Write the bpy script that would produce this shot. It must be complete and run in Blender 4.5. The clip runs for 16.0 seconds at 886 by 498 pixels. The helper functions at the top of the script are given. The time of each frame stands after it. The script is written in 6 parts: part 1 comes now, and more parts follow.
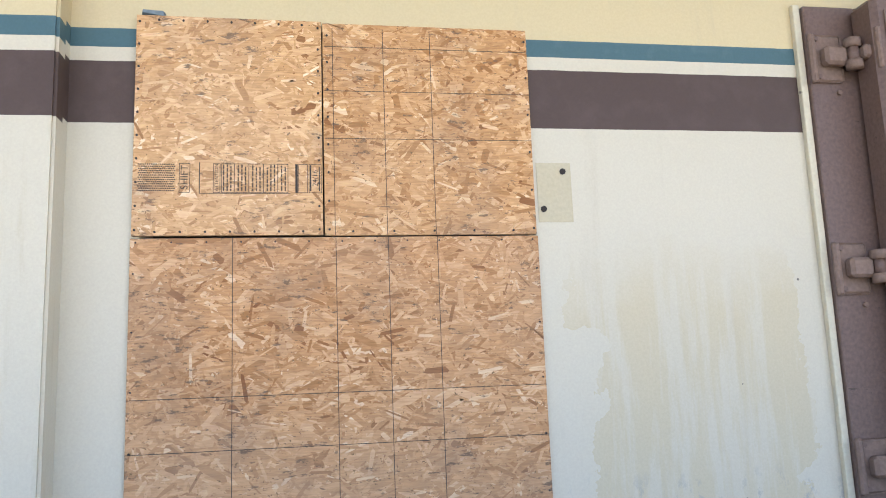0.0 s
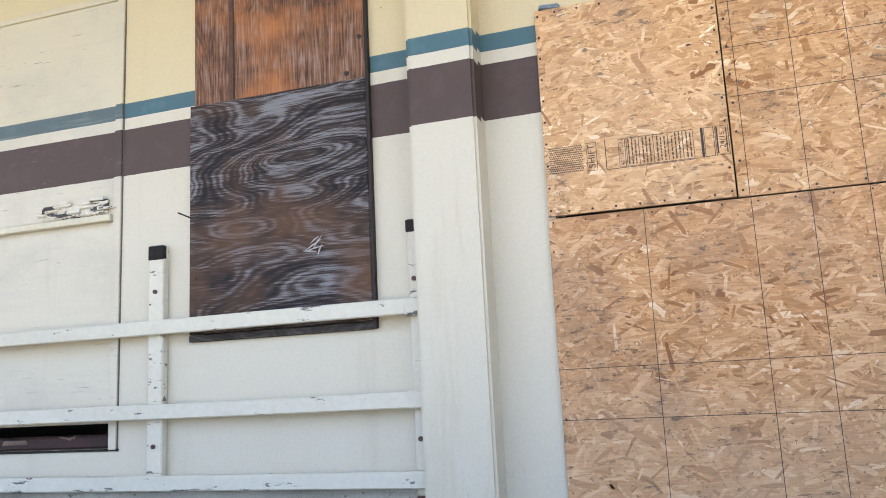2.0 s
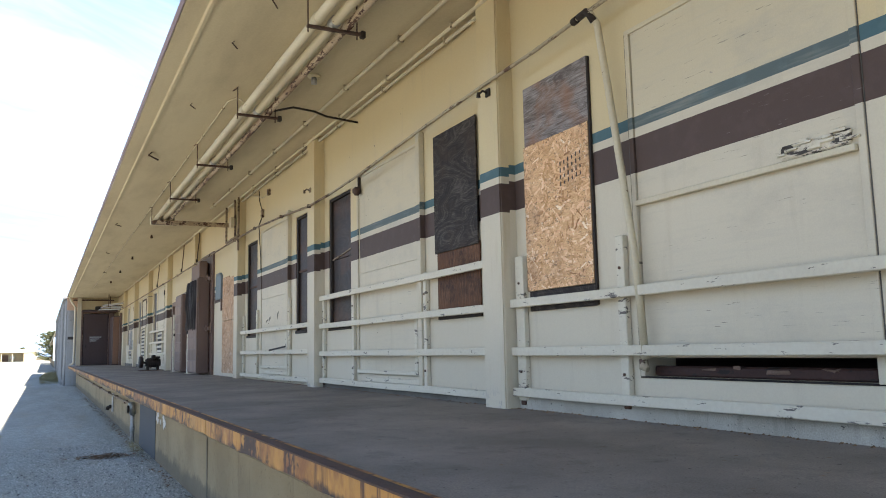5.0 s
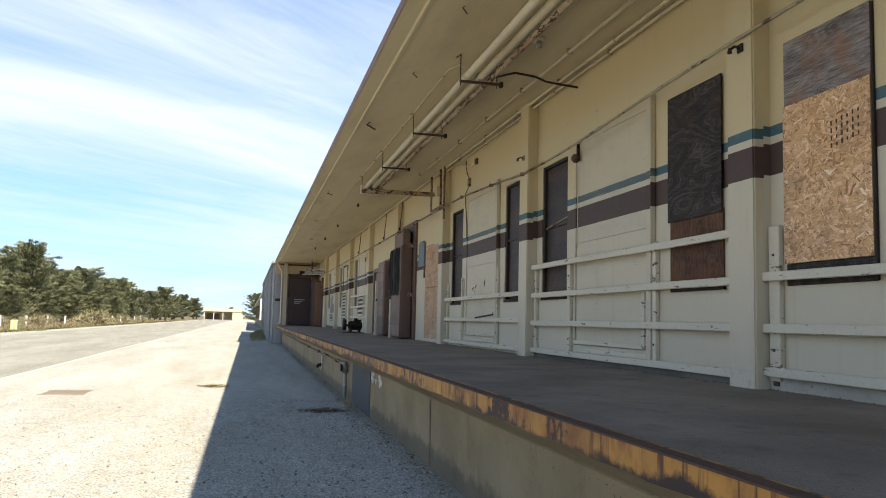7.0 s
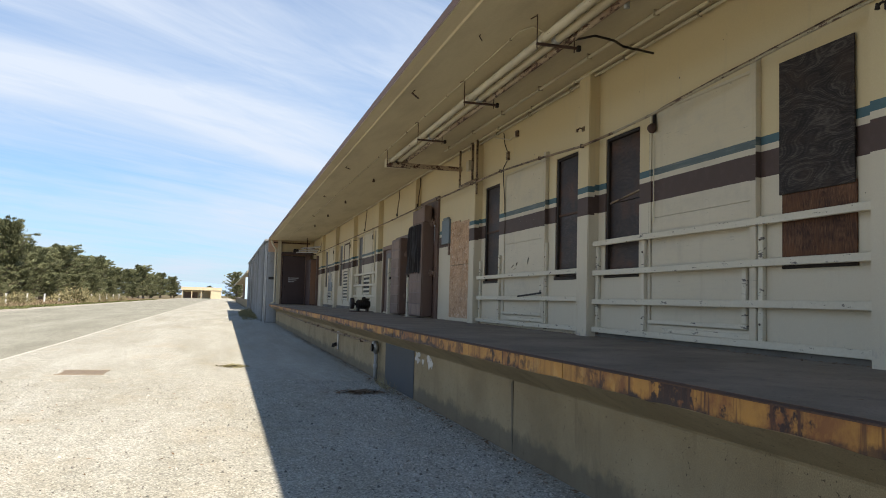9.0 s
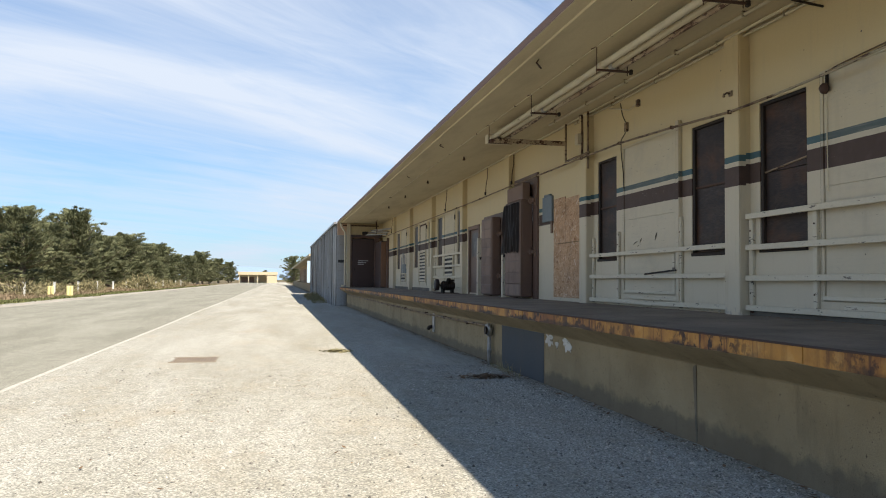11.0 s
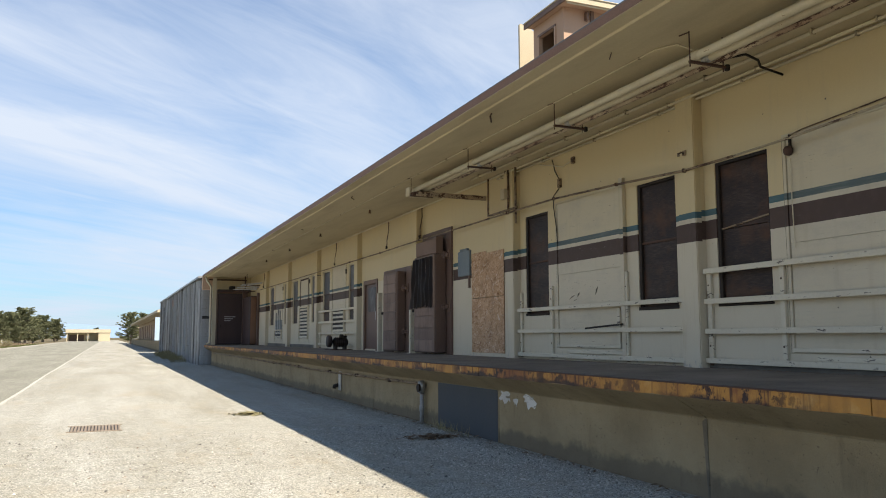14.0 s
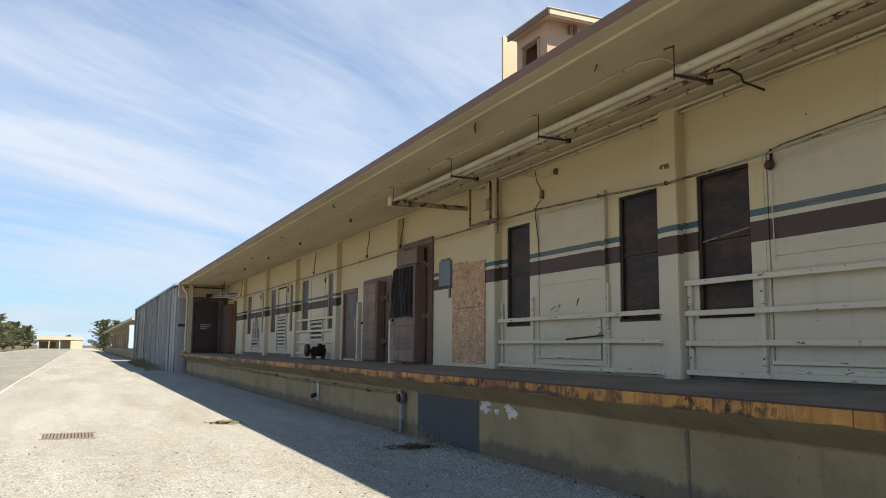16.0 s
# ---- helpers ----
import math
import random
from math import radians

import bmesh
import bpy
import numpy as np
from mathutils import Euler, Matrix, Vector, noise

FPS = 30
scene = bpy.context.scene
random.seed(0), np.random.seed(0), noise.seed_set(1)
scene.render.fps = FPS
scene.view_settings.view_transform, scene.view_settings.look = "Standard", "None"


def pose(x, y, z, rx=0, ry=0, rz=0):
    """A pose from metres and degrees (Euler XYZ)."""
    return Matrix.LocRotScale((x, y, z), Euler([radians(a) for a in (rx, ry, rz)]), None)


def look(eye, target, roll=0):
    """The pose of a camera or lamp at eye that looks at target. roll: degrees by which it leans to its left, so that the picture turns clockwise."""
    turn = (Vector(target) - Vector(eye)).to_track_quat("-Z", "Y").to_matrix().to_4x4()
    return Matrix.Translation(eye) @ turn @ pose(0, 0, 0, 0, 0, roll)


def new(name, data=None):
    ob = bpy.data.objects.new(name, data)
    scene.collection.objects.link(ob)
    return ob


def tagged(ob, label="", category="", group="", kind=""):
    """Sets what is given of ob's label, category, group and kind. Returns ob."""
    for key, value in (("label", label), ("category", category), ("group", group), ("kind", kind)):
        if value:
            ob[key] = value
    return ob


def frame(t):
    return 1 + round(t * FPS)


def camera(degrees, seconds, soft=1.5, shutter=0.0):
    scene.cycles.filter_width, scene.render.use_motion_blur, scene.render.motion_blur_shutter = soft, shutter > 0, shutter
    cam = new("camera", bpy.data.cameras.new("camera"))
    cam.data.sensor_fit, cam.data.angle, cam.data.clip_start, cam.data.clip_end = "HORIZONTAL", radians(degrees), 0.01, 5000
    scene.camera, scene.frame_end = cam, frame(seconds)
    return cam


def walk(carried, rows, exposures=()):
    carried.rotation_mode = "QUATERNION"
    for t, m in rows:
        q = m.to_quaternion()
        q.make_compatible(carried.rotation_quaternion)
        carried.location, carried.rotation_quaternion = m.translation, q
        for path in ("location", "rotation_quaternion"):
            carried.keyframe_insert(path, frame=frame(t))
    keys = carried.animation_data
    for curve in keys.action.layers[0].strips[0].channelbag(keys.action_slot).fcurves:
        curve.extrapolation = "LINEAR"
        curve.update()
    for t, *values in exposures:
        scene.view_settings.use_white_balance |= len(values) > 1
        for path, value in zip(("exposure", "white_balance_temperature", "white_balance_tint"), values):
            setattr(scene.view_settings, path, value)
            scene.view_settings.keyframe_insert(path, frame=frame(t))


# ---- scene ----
cam = camera(58.4, 16.0, 1.0)
PATH = [
    (0, (-0.135, 0.225, 1.664), (0.203, 2.172, 1.983), -2.2),
    (0.5, (-0.177, 0.234, 1.619), (-0.063, 2.202, 1.959), -2.4),
    (1, (-0.192, 0.227, 1.62), (-0.281, 2.195, 1.962), -2.6),
    (1.5, (-0.236, 0.225, 1.597), (-0.576, 2.163, 1.956), -2.7),
    (2, (-0.286, 0.19, 1.575), (-0.865, 2.074, 1.918), -2.85),
    (2.5, (-0.366, 0.119, 1.601), (-1.111, 1.946, 1.929), -2.0),
    (3, (-0.417, 0.065, 1.607), (-1.395, 1.778, 1.939), -2.7),
    (3.5, (-0.449, 0.029, 1.586), (-1.585, 1.643, 1.912), -2.3),
    (4, (-0.474, 0.01, 1.612), (-1.814, 1.46, 1.932), -1.2),
    (4.5, (-0.51, -0.016, 1.609), (-2.111, 1.147, 1.893), -1.7),
    (5, (-0.558, -0.069, 1.567), (-2.332, 0.822, 1.816), -1.2),
    (5.2, (-0.573, -0.082, 1.595), (-2.398, 0.705, 1.818), -0.7),
    (7.3, (-0.96, -0.544, 1.52), (-2.901, -0.096, 1.702), 2.0),
    (7.5, (-1.027, -0.627, 1.523), (-2.968, -0.18, 1.703), 2.7),
    (8, (-1.17, -0.908, 1.496), (-3.079, -0.325, 1.626), -0.1),
    (8.5, (-1.401, -1.141, 1.47), (-3.313, -0.568, 1.594), 1.4),
    (9, (-1.654, -1.326, 1.477), (-3.579, -0.8, 1.609), 1.6),
    (9.5, (-1.744, -1.711, 1.508), (-3.675, -1.198, 1.594), -0.1),
    (9.7, (-1.812, -1.788, 1.519), (-3.76, -1.343, 1.597), -0.7),
    (11.8, (-2.731, -2.739, 1.444), (-4.688, -2.341, 1.546), 1.0),
    (12, (-2.786, -2.864, 1.456), (-4.74, -2.455, 1.587), 1.0),
    (12.5, (-2.919, -3.159, 1.439), (-4.864, -2.709, 1.556), 1.2),
    (13, (-3.122, -3.315, 1.452), (-5.057, -2.836, 1.614), 1.5),
    (13.5, (-3.24, -3.508, 1.431), (-5.112, -2.83, 1.617), -0.4),
    (14, (-3.218, -3.628, 1.469), (-5.05, -2.856, 1.689), -0.1),
    (14.5, (-3.252, -3.672, 1.507), (-5.082, -2.906, 1.764), 1.1),
    (15, (-3.262, -3.676, 1.476), (-5.097, -2.923, 1.734), 1.8),
    (15.5, (-3.261, -3.665, 1.47), (-5.08, -2.873, 1.721), 0.6),
    (16, (-3.26, -3.678, 1.443), (-5.067, -2.857, 1.691), 0.5),
]
EXPO = [(0.0, 2.88, 6400, 15.5), (1.0, 2.86, 6400, 16), (2.0, 2.84, 6390, 16), (3.0, 2.90, 6420, 15.5), (4.0, 2.95, 6440, 15.5), (4.5, 2.95, 6420, 15), (5.0, 2.02, 6570, 13), (5.2, 1.93, 6620, 12), (7.3, 1.12, 6930, 12), (8.0, 0.72, 6930, 12), (8.5, 0.60, 6930, 12), (9.0, 0.96, 6930, 12), (9.5, 1.05, 6930, 12), (12.0, 0.84, 6930, 12), (13.5, 0.80, 6930, 12), (14.0, 0.93, 6930, 12), (14.5, 0.97, 6930, 12), (16.0, 0.93, 6930, 12)]
walk(cam, [(t, look(eye, target, roll)) for t, eye, target, roll in PATH], EXPO)
# ---- light, sky, exposure ----
TO_SUN = Vector((0.62, 0.374, 1.0)).normalized()
sun_data = bpy.data.lights.new("sun", "SUN")
sun_data.energy, sun_data.angle, sun_data.color = 5.0, radians(0.55), (1.0, 0.94, 0.84)
sun_lamp = new("sun", sun_data)
sun_lamp.matrix_world = look(TO_SUN * 60, (0, 0, 0))

world = bpy.data.worlds.new("sky")
scene.world = world
world.use_nodes = True
wt = world.node_tree
w_back = wt.nodes["Background"]
w_sky = wt.nodes.new("ShaderNodeTexSky")
w_sky.sky_type, w_sky.sun_disc = "NISHITA", False
w_sky.sun_elevation = math.asin(TO_SUN.z)
w_sky.sun_rotation = math.atan2(TO_SUN.x, TO_SUN.y)
w_sky.air_density, w_sky.dust_density, w_sky.ozone_density = 1.0, 0.3, 3.0


def wnode(kind, links=(), values=()):
    node = wt.nodes.new(kind)
    for k, v in values:
        node.inputs[k].default_value = v
    for k, s in links:
        wt.links.new(s, node.inputs[k])
    return node


def wmath(op, a, b):
    node = wt.nodes.new("ShaderNodeMath")
    node.operation = op
    for k, v in ((0, a), (1, b)):
        if isinstance(v, (int, float)):
            node.inputs[k].default_value = v
        else:
            wt.links.new(v, node.inputs[k])
    return node.outputs[0]


# thin high cloud, laid out on a level sheet overhead
w_co = wt.nodes.new("ShaderNodeTexCoord")
w_sep = wnode("ShaderNodeSeparateXYZ", [(0, w_co.outputs["Generated"])])
w_up = wmath("ADD", wmath("MAXIMUM", w_sep.outputs[2], 0.0), 0.10)
w_px = wmath("DIVIDE", w_sep.outputs[0], w_up)
w_py = wmath("DIVIDE", w_sep.outputs[1], w_up)
# streaks run slantwise over the road
w_u = wmath("SUBTRACT", wmath("MULTIPLY", w_px, 0.58), wmath("MULTIPLY", w_py, 0.81))
w_v = wmath("ADD", wmath("MULTIPLY", w_px, 0.81), wmath("MULTIPLY", w_py, 0.58))
w_vec = wnode("ShaderNodeCombineXYZ", [(0, wmath("MULTIPLY", w_u, 0.50)), (1, wmath("MULTIPLY", w_v, 0.72))], [(2, 3.7)])
w_n1 = wnode("ShaderNodeTexNoise", [("Vector", w_vec.outputs[0])], [("Scale", 0.62), ("Detail", 8.0), ("Roughness", 0.50), ("Distortion", 1.1)])
w_vec2 = wnode("ShaderNodeCombineXYZ", [(0, wmath("MULTIPLY", w_u, 0.6)), (1, wmath("MULTIPLY", w_v, 2.3))], [(2, 1.3)])
w_n2 = wnode("ShaderNodeTexNoise", [("Vector", w_vec2.outputs[0])], [("Scale", 1.9), ("Detail", 9.0), ("Roughness", 0.62), ("Distortion", 0.7)])
w_sum = wmath("ADD", wmath("MULTIPLY", w_n1.outputs[0], 0.66), wmath("MULTIPLY", w_n2.outputs[0], 0.34))
w_ramp = wnode("ShaderNodeValToRGB", [(0, w_sum)])
w_ramp.color_ramp.elements[0].position, w_ramp.color_ramp.elements[1].position = 0.34, 0.64
w_ramp.color_ramp.elements[0].color, w_ramp.color_ramp.elements[1].color = (0.20, 0.20, 0.20, 1), (0.95, 0.95, 0.95, 1)
# the sheet is seen through more of its depth near the horizon, and thins overhead
w_thin = wnode("ShaderNodeValToRGB", [(0, w_sep.outputs[2])])
w_thin.color_ramp.elements[0].position, w_thin.color_ramp.elements[1].position = 0.36, 0.70
w_thin.color_ramp.elements[0].color, w_thin.color_ramp.elements[1].color = (1, 1, 1, 1), (0.16, 0.16, 0.16, 1)
w_mix = wt.nodes.new("ShaderNodeMix")
w_mix.data_type = "RGBA"
wt.links.new(wmath("MULTIPLY", w_ramp.outputs[0], w_thin.outputs[0]), w_mix.inputs[0])
w_blue = wt.nodes.new("ShaderNodeVectorMath")
w_blue.operation = "MULTIPLY"
wt.links.new(w_sky.outputs[0], w_blue.inputs[0])
w_blue.inputs[1].default_value = (0.84, 1.69, 2.28)
wt.links.new(w_blue.outputs[0], w_mix.inputs[6])
w_mix.inputs[7].default_value = (10.7, 12.3, 14.6, 1)
# paler towards the horizon
w_low = wnode("ShaderNodeValToRGB", [(0, w_sep.outputs[2])])
w_low.color_ramp.elements[0].position, w_low.color_ramp.elements[1].position = 0.0, 0.30
w_low.color_ramp.elements[0].color, w_low.color_ramp.elements[1].color = (0.5, 0.5, 0.5, 1), (0, 0, 0, 1)
w_pale = wt.nodes.new("ShaderNodeMix")
w_pale.data_type = "RGBA"
wt.links.new(w_low.outputs[0], w_pale.inputs[0])
wt.links.new(w_mix.outputs[2], w_pale.inputs[6])
w_pale.inputs[7].default_value = (7.8, 9.8, 12.8, 1)
wt.links.new(w_pale.outputs[2], w_back.inputs[0])
w_back.inputs[1].default_value = 0.038


# ---- materials ----
class Mat:
    """A node material with short calls for its nodes."""

    def __init__(self, name, rough=0.7, metal=0.0, spec=0.3):
        self.m = bpy.data.materials.new(name)
        self.m.use_nodes = True
        self.nt = self.m.node_tree
        self.b = self.nt.nodes["Principled BSDF"]
        self.b.inputs["Roughness"].default_value = rough
        self.b.inputs["Metallic"].default_value = metal
        self.b.inputs["Specular IOR Level"].default_value = spec
        self.geo = self.nt.nodes.new("ShaderNodeNewGeometry")
        self.pos = self.geo.outputs["Position"]

    def put(self, sock, v):
        if isinstance(v, bpy.types.NodeSocket):
            self.nt.links.new(v, sock)
        elif isinstance(v, tuple) and len(v) == 3 and len(sock.default_value) == 4:
            sock.default_value = (*v, 1)
        else:
            sock.default_value = v

    def math(self, op, a, b=0.0):
        n = self.nt.nodes.new("ShaderNodeMath")
        n.operation = op
        self.put(n.inputs[0], a), self.put(n.inputs[1], b)
        return n.outputs[0]

    def scaled(self, s, vec=None, shift=(0, 0, 0)):
        n = self.nt.nodes.new("ShaderNodeMapping")
        self.put(n.inputs[0], vec or self.pos)
        n.inputs["Scale"].default_value, n.inputs["Location"].default_value = s, shift
        return n.outputs[0]

    def noise(self, scale, detail=4.0, rough=0.55, vec=None, dist=0.0):
        n = self.nt.nodes.new("ShaderNodeTexNoise")
        self.put(n.inputs["Vector"], vec or self.pos)
        self.put(n.inputs["Scale"], scale), self.put(n.inputs["Detail"], detail)
        self.put(n.inputs["Roughness"], rough), self.put(n.inputs["Distortion"], dist)
        return n.outputs[0]

    def cells(self, scale, vec=None, out="Distance"):
        n = self.nt.nodes.new("ShaderNodeTexVoronoi")
        self.put(n.inputs["Vector"], vec or self.pos)
        n.inputs["Scale"].default_value = scale
        return n.outputs[out]

    def ramp(self, fac, *stops):
        n = self.nt.nodes.new("ShaderNodeValToRGB")
        self.put(n.inputs[0], fac)
        e = n.color_ramp.elements
        while len(e) < len(stops):
            e.new(0.5)
        for k, (p, c) in enumerate(stops):
            e[k].position = p
            e[k].color = (*c, 1) if isinstance(c, tuple) else (c, c, c, 1)
        return n.outputs[0]

    def mix(self, fac, a, b, blend="MIX"):
        n = self.nt.nodes.new("ShaderNodeMix")
        n.data_type, n.blend_type = "RGBA", blend
        self.put(n.inputs[0], fac), self.put(n.inputs[6], a), self.put(n.inputs[7], b)
        return n.outputs[2]

    def band(self, v, a, b):
        return self.math("MULTIPLY", self.math("GREATER_THAN", v, a), self.math("LESS_THAN", v, b))

    def xyz(self):
        n = self.nt.nodes.new("ShaderNodeSeparateXYZ")
        self.put(n.inputs[0], self.pos)
        return n.outputs

    def bump(self, height, strength=0.3, dist=0.01):
        n = self.nt.nodes.new("ShaderNodeBump")
        n.inputs["Strength"].default_value, n.inputs["Distance"].default_value = strength, dist
        self.put(n.inputs["Height"], height)
        self.nt.links.new(n.outputs[0], self.b.inputs["Normal"])

    def done(self, color, rough=None):
        self.put(self.b.inputs["Base Color"], color)
        if rough is not None:
            self.put(self.b.inputs["Roughness"], rough)
        return self.m


def worn(name, col, stain=(0.4, 0.33, 0.22), amount=0.5, chip=None, chips=0.30, rough=0.65, metal=0.0, grain=60, streak=(1, 1, 0.25), bump=0.25, spec=0.3, speck=0.16):
    """Paint or a like skin with two scales of change, run-down stains and, if asked, chips to what lies under it."""
    g = Mat(name, rough, metal, spec)
    big = g.noise(1.3, 5, 0.6, g.scaled(streak))
    fine = g.noise(grain, 3)
    c = g.mix(g.ramp(big, (0.45, 0.0), (0.78, amount)), col, stain)
    c = g.mix(speck, c, g.ramp(fine, (0.3, 0.0), (0.7, 1.0)), "OVERLAY")
    if chip:
        flakes = g.noise(9, 6, 0.7, g.scaled((0.5, 1.3, 2.2)))
        c = g.mix(g.ramp(flakes, (chips, 1.0), (chips + 0.02, 0.0)), c, chip)
    g.bump(fine, bump, 0.004)
    return g.done(c)


def wall_paint(name="cream_striped_paint", flecks=False):
    g = Mat(name, 0.62, 0, 0.25)
    x, y, z = g.xyz()[:]
    wob = g.math("MULTIPLY", g.math("SUBTRACT", g.noise(5, 2), 0.5), 0.006)
    n = g.nt.nodes.new("ShaderNodeMapRange")
    g.put(n.inputs[0], x)
    for k, v in ((1, -3.0), (2, 0.2), (3, 0.0), (4, 1.0)):
        n.inputs[k].default_value = v
    rise = n.outputs[0]
    pier = g.math("MULTIPLY", g.math("LESS_THAN", y, 3.36), 0.024)
    wob = g.math("ADD", wob, pier)
    zt = g.math("ADD", g.math("SUBTRACT", z, g.math("MULTIPLY", rise, 0.036)), wob)
    zb = g.math("ADD", g.math("SUBTRACT", z, g.math("MULTIPLY", rise, 0.012)), wob)
    upper, lower = (0.566, 0.458, 0.268), (0.555, 0.493, 0.372)
    if flecks:
        upper = (0.545, 0.470, 0.325)
    drift = g.noise(0.8, 5, 0.6)
    c = g.mix(g.math("GREATER_THAN", zt, 3.04), lower, upper)
    c = g.mix(g.ramp(drift, (0.5, 0.0), (0.8, 0.35)), c, (0.49, 0.42, 0.29))
    runs = g.noise(2.2, 6, 0.65, g.scaled((3.0, 3.0, 0.35)))
    c = g.mix(g.ramp(runs, (0.56, 0.0), (0.80, 0.5)), c, (0.43, 0.36, 0.255))
    if flecks:
        c = g.mix(g.ramp(g.noise(1.9, 7, 0.68, g.scaled((0.8, 1, 1.2), None, (6, 0, 2))), (0.50, 0.0), (0.70, 0.55)), c, (0.40, 0.36, 0.285))
    # rusty runs down the faces of the piers
    pier_run = g.math("MULTIPLY", g.ramp(g.noise(3.4, 6, 0.66, g.scaled((2.2, 2.2, 0.22), None, (0, 0, 4))), (0.52, 0.0), (0.66, 0.42)), g.math("LESS_THAN", y, 3.36))
    c = g.mix(pier_run, c, (0.44, 0.355, 0.225))
    # a tan water mark beside the sheeted doorway
    edge = g.math("MULTIPLY", g.math("SUBTRACT", g.noise(2.4, 6, 0.62), 0.5), 0.75)
    tears = g.noise(4.5, 6, 0.6, g.scaled((2.6, 1, 0.28)))
    box = g.math("MULTIPLY", g.band(g.math("ADD", x, edge), 1.0, 1.98), g.ramp(g.math("SUBTRACT", 2.25, g.math("ADD", z, edge)), (0.0, 0.0), (0.35, 1.0)))
    c = g.mix(g.math("MULTIPLY", box, g.ramp(tears, (0.40, 0.12), (0.52, 0.62))), c, (0.50, 0.405, 0.245))
    doors = g.band(x, -26.25, -19.35)
    keep = g.math("SUBTRACT", 1.0, doors)
    teal, brown = (0.095, 0.122, 0.120) if flecks else (0.064, 0.122, 0.135), (0.079, 0.051, 0.041)
    fade = g.noise(7, 5, 0.6)
    c = g.mix(g.math("MULTIPLY", g.band(zt, 3.005, 3.085), keep), c, g.mix(g.ramp(fade, (0.55, 0.0), (0.75, 0.35)), teal, (0.15, 0.21, 0.215)))
    inb = g.math("MULTIPLY", g.math("GREATER_THAN", zb, 2.702), g.math("LESS_THAN", zt, 2.945))
    c = g.mix(g.math("MULTIPLY", inb, keep), c, g.mix(g.ramp(fade, (0.5, 0.0), (0.8, 0.4)), brown, (0.125, 0.085, 0.075)))
    # pits and nail heads, and scuffs near the deck
    flat = g.scaled((1, 0, 1))
    for sc, r in ((2.3, 0.031), (4.1, 0.027), (1.1, 0.020)):
        c = g.mix(g.math("LESS_THAN", g.math("ADD", g.cells(sc, flat), g.math("MULTIPLY", g.noise(30, 2), 0.012)), r), c, (0.14, 0.12, 0.10))
    # knocks and hairline scrapes in the paint
    peel = g.noise(3.4, 7, 0.72, g.scaled((1.0, 1, 2.4)))
    c = g.mix(g.ramp(peel, (0.725, 0.0), (0.735, 0.8)), c, (0.30, 0.27, 0.23))
    if flecks:
        lines = g.noise(4.0, 5, 0.6, g.scaled((1.6, 1, 26)))
        where = g.noise(1.4, 4, 0.6, g.scaled((0.6, 1, 2.0)))
        fl = g.math("MULTIPLY", g.ramp(lines, (0.66, 0.0), (0.69, 1.0)), g.ramp(where, (0.47, 0.0), (0.55, 1.0)))
        c = g.mix(fl, c, (0.24, 0.21, 0.175))
        c = g.mix(g.math("MULTIPLY", g.ramp(g.noise(12, 4, 0.6, g.scaled((0.15, 1, 3))), (0.5, 0.0), (0.75, 0.3)), g.math("SUBTRACT", 1.0, inb)), c, (0.44, 0.40, 0.32))
    scuff = g.math("MULTIPLY", g.ramp(g.noise(14, 6, 0.7, g.scaled((1, 1, 0.5))), (0.55, 0.0), (0.62, 0.9)), g.ramp(g.math("SUBTRACT", z, 1.05), (0.03, 1.0), (0.22, 0.0)))
    c = g.mix(scuff, c, (0.33, 0.31, 0.28))
    c = g.mix(0.04, c, g.ramp(g.noise(120, 3), (0.3, 0.0), (0.7, 1.0)), "OVERLAY")
    g.bump(g.math("ADD", g.noise(60, 4), g.math("MULTIPLY", g.noise(5, 3), 2.5)), 0.08, 0.005)
    return g.done(c)


def strand_board(name, light=1.0, shift=0.0, gap=(0.20, 0.12, 0.06), hue=(1, 1, 1)):
    """Pressed strands; each strand is an island of its own with its own tone."""
    g = Mat(name, 0.72, 0, 0.2)
    r = g.geo.outputs["Random Per Island"]
    tones = [(0.0, (0.30, 0.14, 0.058)), (0.05, (0.46, 0.245, 0.105)), (0.22, (0.59, 0.35, 0.168)), (0.5, (0.665, 0.41, 0.21)), (0.78, (0.745, 0.485, 0.268)), (0.95, (0.845, 0.60, 0.37)), (1.0, (0.91, 0.77, 0.56))]
    c = g.ramp(r, *[(p, tuple(light * v * w for v, w in zip(q, hue))) for p, q in tones])
    c = g.mix(0.5, c, g.ramp(g.noise(30, 4, 0.6, g.scaled((0.5, 1, 4.5))), (0.3, 0.25), (0.7, 0.72)), "OVERLAY")
    # weather-greyed patches
    grey = g.noise(2.6, 6, 0.65, g.scaled((1, 1, 1), None, (shift, 0, shift)))
    c = g.mix(g.ramp(grey, (0.49, 0.0), (0.68, 0.5)), c, tuple(light * v for v in (0.34, 0.20, 0.12)))
    c = g.mix(g.ramp(g.noise(1.1, 4, 0.5), (0.4, 0.0), (0.65, 0.35)), c, tuple(light * v for v in (0.66, 0.44, 0.27)))
    specks = g.math("ADD", g.noise(34, 5, 0.7, g.scaled((0.45, 1, 1.6))), g.math("MULTIPLY", g.math("SUBTRACT", grey, 0.5), -0.35))
    c = g.mix(g.ramp(specks, (0.35, 0.85), (0.39, 0.0)), c, tuple(light * v for v in (0.20, 0.13, 0.085)))
    c = g.mix(g.math("LESS_THAN", g.noise(75, 4, 0.6), 0.335), c, gap)
    g.bump(g.noise(120, 3), 0.25, 0.002)
    return g.done(c)


